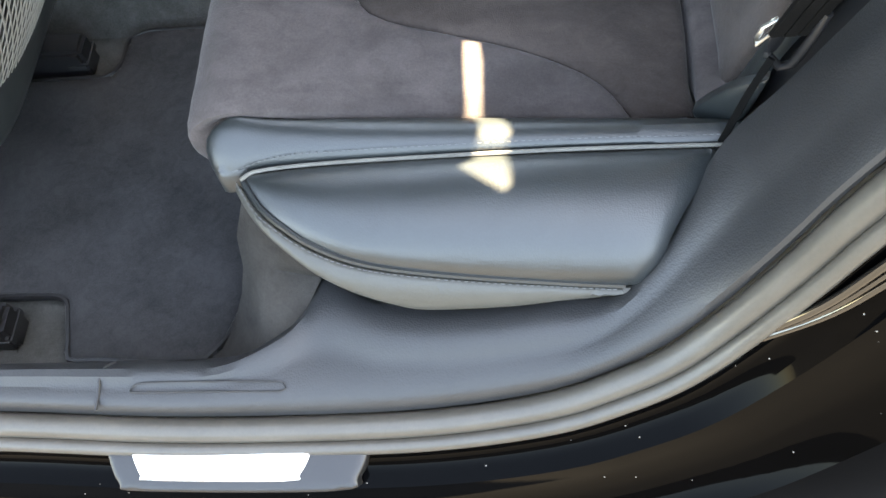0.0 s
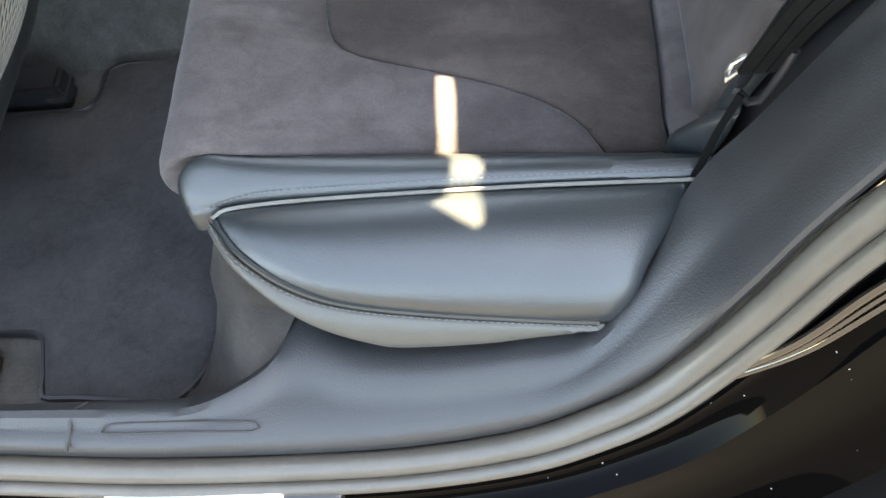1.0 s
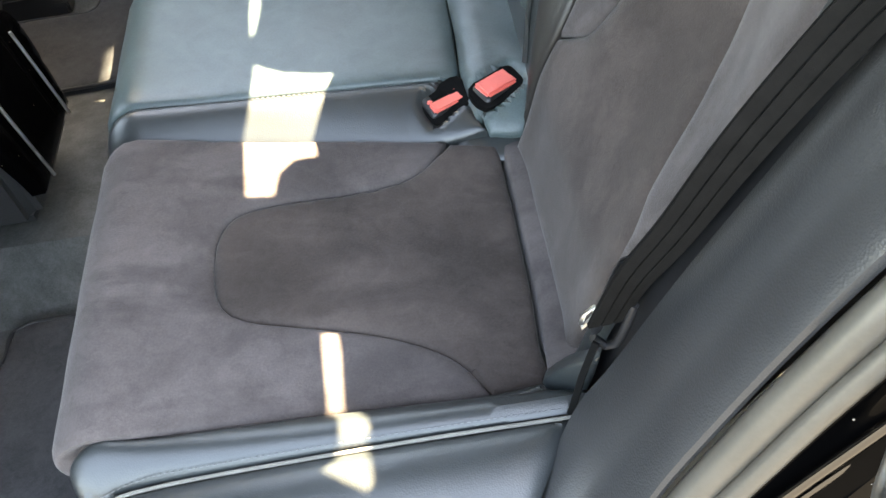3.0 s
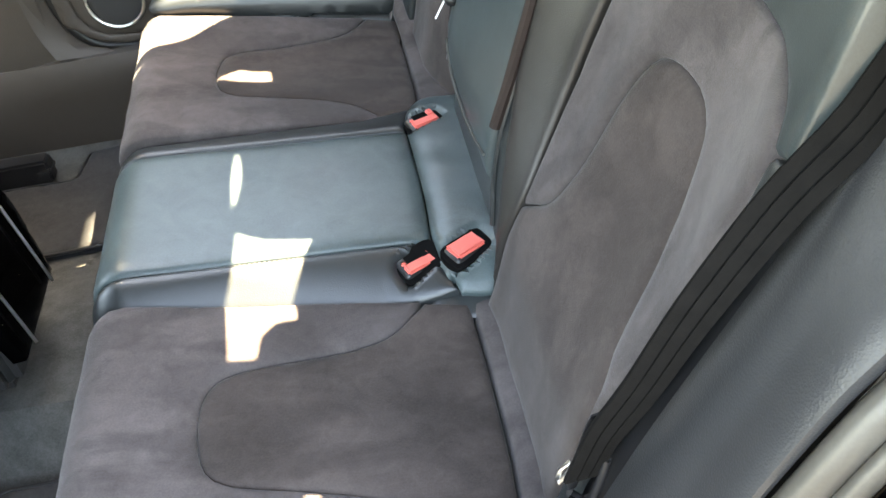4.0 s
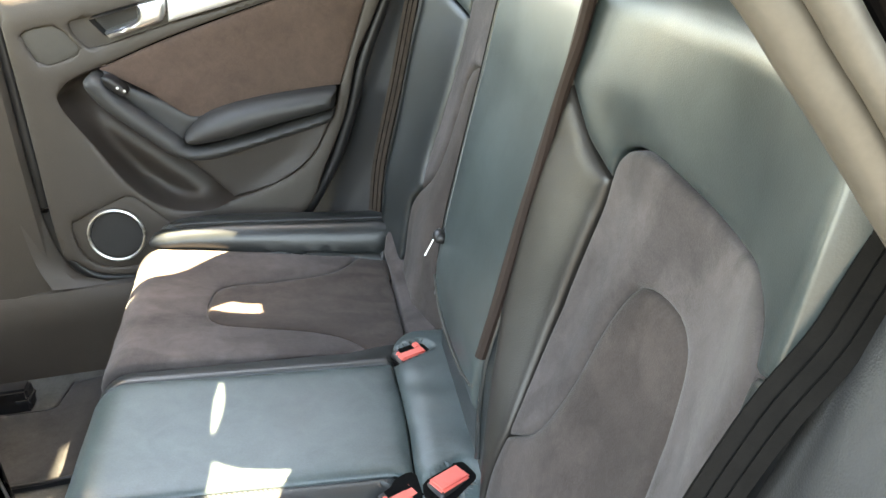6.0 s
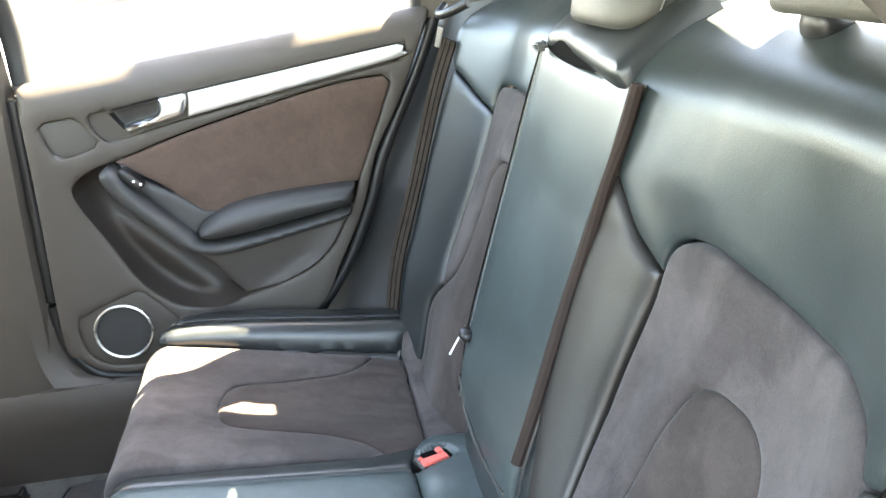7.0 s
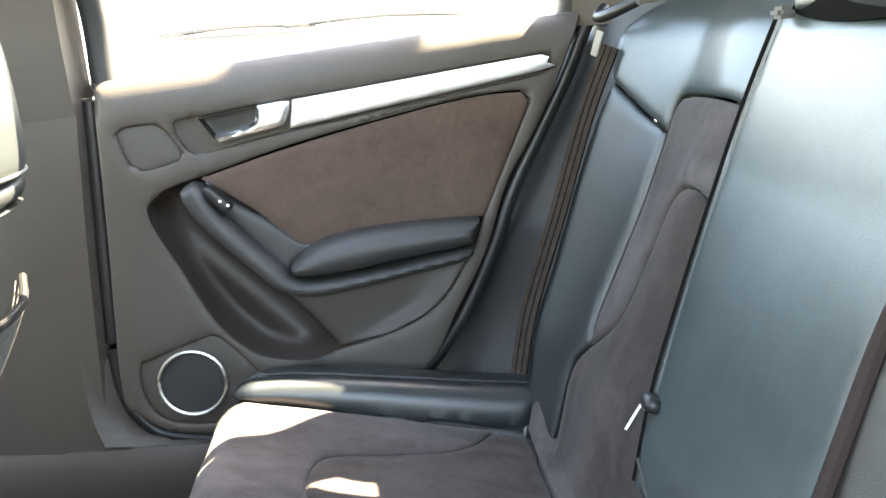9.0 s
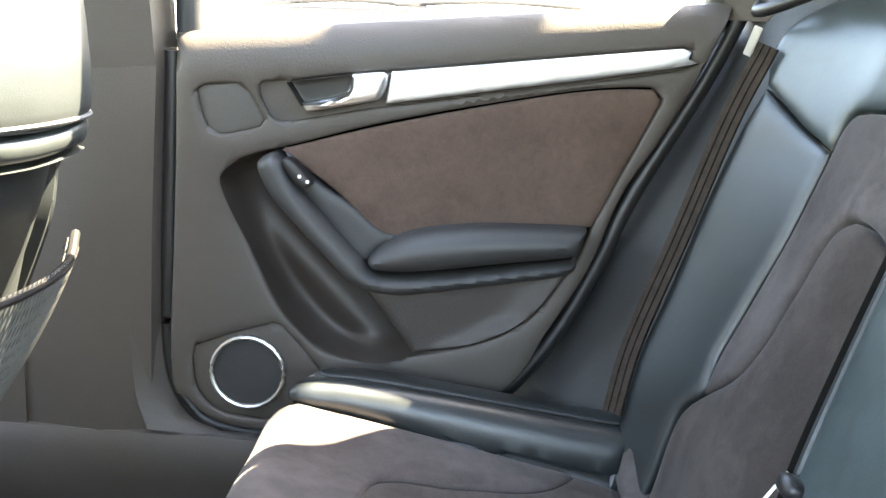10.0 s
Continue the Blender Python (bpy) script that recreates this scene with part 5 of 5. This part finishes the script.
part("tongue_blade", tube([(0.336, 0.176, 0.668), (0.350, 0.180, 0.688), (0.364, 0.182, 0.708)], 0.0021, 8, flat=0.5), CHROME, belt3, "thin steel tongue blade")


def buckle(m, a, b, notched):
    """A belt buckle seen from its end; a is half its button's length, b half its width."""
    t = thing("belt_buckle", "black belt buckle with a red button sunk in the bench", "belt buckle", "belt buckles")
    part("housing", placed(soft_block((-a - 0.005, -b - 0.004, -0.05), (a + 0.005, b + 0.003, -0.002), 7, 12), m), BLACK, t)
    if notched:
        part("push_button", placed(box((-a, -b, -0.006), (a, 0.001, 0.002), 0.002), m), RED, t, "red push button")
        part("button_end", placed(box((a - 0.010, 0.001, -0.006), (a, b, 0.002), 0.002), m), RED, t, "red button end beside the slot")
        part("button_end", placed(box((-a, 0.001, -0.006), (-a + 0.007, b * 0.5, 0.001), 0.002), m), RED, t, "red button end beside the slot")
        part("slot", placed(box((-a + 0.008, 0.003, -0.006), (a - 0.011, b, -0.001), 0.001), m), MATT_BLACK, t, "dark slot for the tongue")
    else:
        part("push_button", placed(box((-a, -b, -0.006), (a, b, 0.002), 0.003), m), RED, t, "red push button")
        part("button_hollow", placed(box((-a * 0.55, -b * 0.75, 0.0), (a * 0.7, -b * 0.2, 0.0026), 0.0012), m), RED, t, "shallow finger hollow of the button")
        part("slot", placed(box((-a, b + 0.001, -0.006), (a, b + 0.0025, -0.0005), 0.0005), m), MATT_BLACK, t, "dark slot for the tongue")
    return t


buckle(pose(0.240, -0.172, 0.506, 17, 4, 29), 0.024, 0.014, True)
buckle(pose(0.305, -0.177, 0.5215, 5, 3, 32), 0.024, 0.0145, False)
buckle(pose(0.293, 0.135, 0.524, 8, 3, 24), 0.022, 0.0150, True)


# ---- sill details ----
plate = thing("scuff_plate", "silver scuff plate in a grey frame on the door sill", "scuff plate")


def sill(u, v):
    k = (v + 0.855) / 0.06
    return u, v, 0.352 + 0.012 * k - 0.008 * (k * k)


part("frame", panel([(-0.290, -0.862, "c"), (-0.024, -0.860, "c"), (-0.036, -0.888), (-0.058, -0.901), (-0.25, -0.901), (-0.275, -0.893)], sill, 0.004, 0.006, 0.02, 0.005), BLACK, plate, "black plate frame")
part("silver_inlay", panel([(-0.262, -0.865), (-0.254, -0.8625), (-0.092, -0.8635), (-0.083, -0.869), (-0.092, -0.887), (-0.106, -0.8935), (-0.240, -0.8925), (-0.251, -0.888)], lambda u, v: (u, v, sill(u, v)[2] + 0.004), 0.0025, 0.004, 0.006, 0.004), ALU, plate, "bright brushed aluminium inlay")


def on_trim(x, y, lift=0.0):
    """The place on the sill trim below x, y."""
    p = TRIM_TREE.ray_cast(Vector((x, y, 0.9)), Vector((0, 0, -1)))[0]
    return p + Vector((0, 0, lift)) if p else Vector((x, y, 0.39 + lift))


groove = [(-0.256, -0.8175), (-0.250, -0.8125), (-0.235, -0.811), (-0.18, -0.811), (-0.115, -0.811), (-0.105, -0.8125), (-0.102, -0.8165), (-0.107, -0.8195), (-0.18, -0.8195), (-0.245, -0.8195)]
tagged(part("sill_groove", tube([on_trim(x, y, 0.0012) for x, y in groove], 0.0011, 6, True, 0.005), PLASTIC), "raised outline pressed into the sill trim", "trim", kind="structure")
tagged(part("sill_joint", tube([on_trim(-0.288 + 0.01 * k * k, y, 0.0) for k, y in ((1, -0.787), (0.6, -0.795), (0.3, -0.808), (0.05, -0.822), (0, -0.836))], 0.0018, 6), BLACK), "dark joint between two sill trim pieces", "trim", kind="structure")
striker = thing("door_striker", "steel door striker loop on the painted jamb", "door striker")
part("loop", tube([(0.455, -0.815, 0.765), (0.425, -0.850, 0.775), (0.412, -0.868, 0.80), (0.425, -0.860, 0.83), (0.46, -0.825, 0.845)], 0.007, 10), STEEL, striker)
part("foot", placed(box((-0.02, -0.004, -0.055), (0.02, 0.004, 0.055), 0.004), pose(0.462, -0.822, 0.805, 0, -8, 40)), STEEL, striker)


# ---- floor mats ----
def mat(side):
    t = thing("floor_mat", "dark velour floor mat lying in the rear footwell", "floor mat", "floor mats")
    q = lambda pts: [(p[0], MID + side * p[1], *p[2:]) for p in pts]
    if side < 0:
        line = [(-0.75, 0.625, "c"), (-0.465, 0.622), (-0.445, 0.630), (-0.436, 0.66), (-0.424, 0.708, "c"), (-0.26, 0.716), (-0.235, 0.69), (-0.215, 0.63), (-0.208, 0.5), (-0.205, 0.19, "c"), (-0.42, 0.19), (-0.448, 0.205), (-0.452, 0.25), (-0.47, 0.273), (-0.75, 0.275, "c")]
    else:
        line = [(-0.75, 0.604, "c"), (-0.45, 0.602), (-0.436, 0.612), (-0.430, 0.65), (-0.420, 0.697, "c"), (-0.30, 0.71), (-0.235, 0.69), (-0.215, 0.63), (-0.208, 0.55), (-0.206, 0.43, "c"), (-0.30, 0.428), (-0.330, 0.405), (-0.345, 0.372), (-0.40, 0.358), (-0.75, 0.352, "c")]
    floor_z = lambda u, v: (u, v, 0.226 + 0.004 * noise.noise(Vector((u * 6, v * 6, 0))))
    part("mat_surface", panel(q(line), floor_z, 0.008, 0.012, 0.012, 0.02), MAT_PILE, t)
    edge = [Vector(floor_z(p[0], p[1])) + Vector((0, 0, 0.003)) for p in spline(q(line), True, 0.03)]
    part("bound_edge", tube(edge, 0.004, 6, True), BLACK, t, "black bound edge")
    for y in (0.665, 0.235):
        rail = tagged(part("seat_rail", box((-0.80, MID + side * y - 0.022, 0.205), (-0.50, MID + side * y + 0.022, 0.262), 0.006), BLACK), "black end cap of the front seat's rail on the carpet", "seat rail", "seat rails")
        part("rib", box((-0.53, MID + side * y - 0.024, 0.225), (-0.498, MID + side * y + 0.024, 0.240), 0.003), PLASTIC, rail)


mat(-1)
mat(1)


# ---- front seats ----
def front_seat(y, dx, label):
    t = thing("front_seat", label, "car seat", "front seats")

    def hull(u, v):
        k = v - 0.95
        w = (u - y) / 0.25
        x = -0.352 - 0.45 * k * k - 0.22 * max(0, -k) - 0.05 * w * w - 0.06 * abs(w) ** 6 + dx
        return x, u, v
    w = 0.235
    pad = [(y - w, 0.955), (y - w * 0.98, 1.05), (y - w * 0.8, 1.13), (y, 1.16), (y + w * 0.8, 1.13), (y + w * 0.98, 1.05), (y + w, 0.955, "c"), (y, 0.945), (y - w, 0.955, "c")]
    part("upper_back", panel(pad, hull, 0.010, 0.03, 0.14, 0.02), LEATHER, t, "black leather upper seat back")
    shell = [(y - w, 0.950, "c"), (y, 0.940), (y + w, 0.950, "c"), (y + w * 1.0, 0.80), (y + w * 0.95, 0.60), (y + w * 0.85, 0.42), (y - w * 0.85, 0.42), (y - w * 0.95, 0.60), (y - w, 0.80)]
    hollow = [(y - w * 0.90, 0.905), (y, 0.915), (y + w * 0.90, 0.905), (y + w * 0.92, 0.80), (y + w * 0.90, 0.60), (y + w * 0.8, 0.47), (y - w * 0.8, 0.47), (y - w * 0.90, 0.60), (y - w * 0.92, 0.80)]
    part("back_shell", panel(shell, hull, 0.008, 0.025, 0.14, 0.02, holes=(hollow,)), LEATHER, t, "dark seat back shell")
    part("back_hollow", panel(hollow, lambda u, v: (hull(u, v)[0] - 0.03, u, v), 0.0, 0.02, -0.034, 0.02), LEATHER, t, "dark hollow of the seat back")
    part("seam", tube([Vector(hull(u, 0.953)) + Vector((0.006, 0, 0)) for u in np.linspace(y - w, y + w, 9)], 0.003, 6), THREAD, t, "pale seam")
    # the net pocket with its bead
    rim = [Vector(hull(y + a * w * 0.86, 0.80 + 0.02 * a * a - 0.03)) + Vector((0.035, 0, 0)) for a in (-1, -0.5, 0, 0.5, 1)]
    part("pocket_bead", tube(rim, 0.006, 8), BLACK, t, "black elastic bead")
    verts, faces = [], []
    for d in (-1, 1):
        for i in range(46):
            a0 = -0.93 + 1.86 * i / 45
            row = []
            for j in range(19):
                v = 0.78 - 0.28 * j / 18
                a = a0 + d * 0.10 * j / 18 * 3
                if abs(a) > 0.95:
                    continue
                p = Vector(hull(y + a * w, v)) + Vector((0.014 + 0.022 * math.sin(math.pi * (0.5 + j / 36)), 0, 0))
                row.append(p)
            for p, q in zip(row, row[1:]):
                s = Vector((0, 0.0011, 0))
                k = len(verts)
                verts += [p - s, p + s, q + s, q - s, p + Vector((0.0015, 0, 0)), q + Vector((0.0015, 0, 0))]
                faces += [(k, k + 4, k + 5, k + 3), (k + 4, k + 1, k + 2, k + 5)]
    tagged(part("pocket_net", (verts, faces), NET, t, "grey stretched net pocket"), kind="stuff")
    part("backrest_front", soft_block((-0.62 + dx, y - 0.23, 0.40), (-0.43 + dx, y + 0.23, 1.08), 4, 16, lambda p: Vector((p.x - 0.24 * (0.9 - p.z), p.y, p.z))), LEATHER, t)
    part("seat_cushion", soft_block((-1.15, y - 0.24, 0.28), (-0.56, y + 0.24, 0.46), 5, 14), LEATHER, t)


front_seat(-0.400, 0.138, "black leather front seat back with a grey net pocket")
front_seat(0.365, -0.036, "black leather front seat back with a grey net pocket, sunlit")

# ---- centre console ----
console = thing("centre_console", "dark centre console with a glossy black rear panel edged in chrome", "console")
part("body", box((-1.2, MID - 0.105, 0.335), (-0.362, MID + 0.125, 0.58), 0.02, 3), PLASTIC, console)
part("rear_panel", panel([(MID - 0.085, 0.385, "c"), (MID + 0.115, 0.385, "c"), (MID + 0.118, 0.56), (MID - 0.09, 0.56)], lambda u, v: (-0.352 - 0.1 * (v - 0.45), u, v), 0.006, 0.012, 0.02, 0.02), PAINT, console, "glossy black rear panel")
for y in (-0.06, 0.075):
    part("chrome_strip", tube([(-0.337 - 0.1 * k, MID + y, 0.45 + k) for k in (-0.055, 0, 0.05, 0.10)], 0.0025, 6), CHROME, console, "chrome strip")


# ---- parked vehicle outside the far window ----
parked = thing("parked_van", "white van parked beside the car, its wipers at rest", "van")


def van_line(y, z):
    return [(-1.15, y + 0.12, z - 0.10), (-1.0, y + 0.03, z - 0.02), (-0.3, y, z), (0.4, y + 0.02, z), (0.85, y + 0.09, z - 0.03), (0.95, y + 0.20, z - 0.12)]


part("body", loft([van_line(y, z) for y, z in ((1.62, 0.25), (1.60, 0.60), (1.66, 0.90), (1.80, 1.02), (2.02, 1.085), (2.16, 1.10))], 30), WHITE_PAINT, parked)
part("windscreen", loft([van_line(y, z) for y, z in ((2.17, 1.10), (2.40, 1.35), (2.62, 1.62), (2.80, 1.80))], 30), PALE_GLASS, parked, "windscreen with the bright sky put into its pale colour")
part("roof", loft([van_line(y, z) for y, z in ((2.80, 1.80), (3.2, 1.90), (5.5, 1.92), (5.6, 0.4))], 30), WHITE_PAINT, parked)
for x0, x1, dz in ((-0.60, -0.10, 0.0), (-0.20, 0.42, 0.02)):
    wiper = part("wiper", tube([(x0, 2.215, 1.165 + dz), ((x0 + x1) / 2, 2.22, 1.19 + dz), (x1, 2.225, 1.185 + dz)], 0.010, 6), PLASTIC, parked, "grey wiper")
    part("blade", tube([(x0 + 0.08, 2.20, 1.155 + dz), (x1 - 0.05, 2.20, 1.165 + dz)], 0.007, 6), BLACK, wiper)
for x in (-0.85, 0.66):
    part("wheel", tube([(x - 0.10, 2.0, 0.32), (x + 0.10, 2.0, 0.32)], 0.32, 20), BLACK, parked)
part("red_marker", box((0.47, 2.12, 1.14), (0.53, 2.16, 1.19), 0.008), RED, parked, "small red marker")
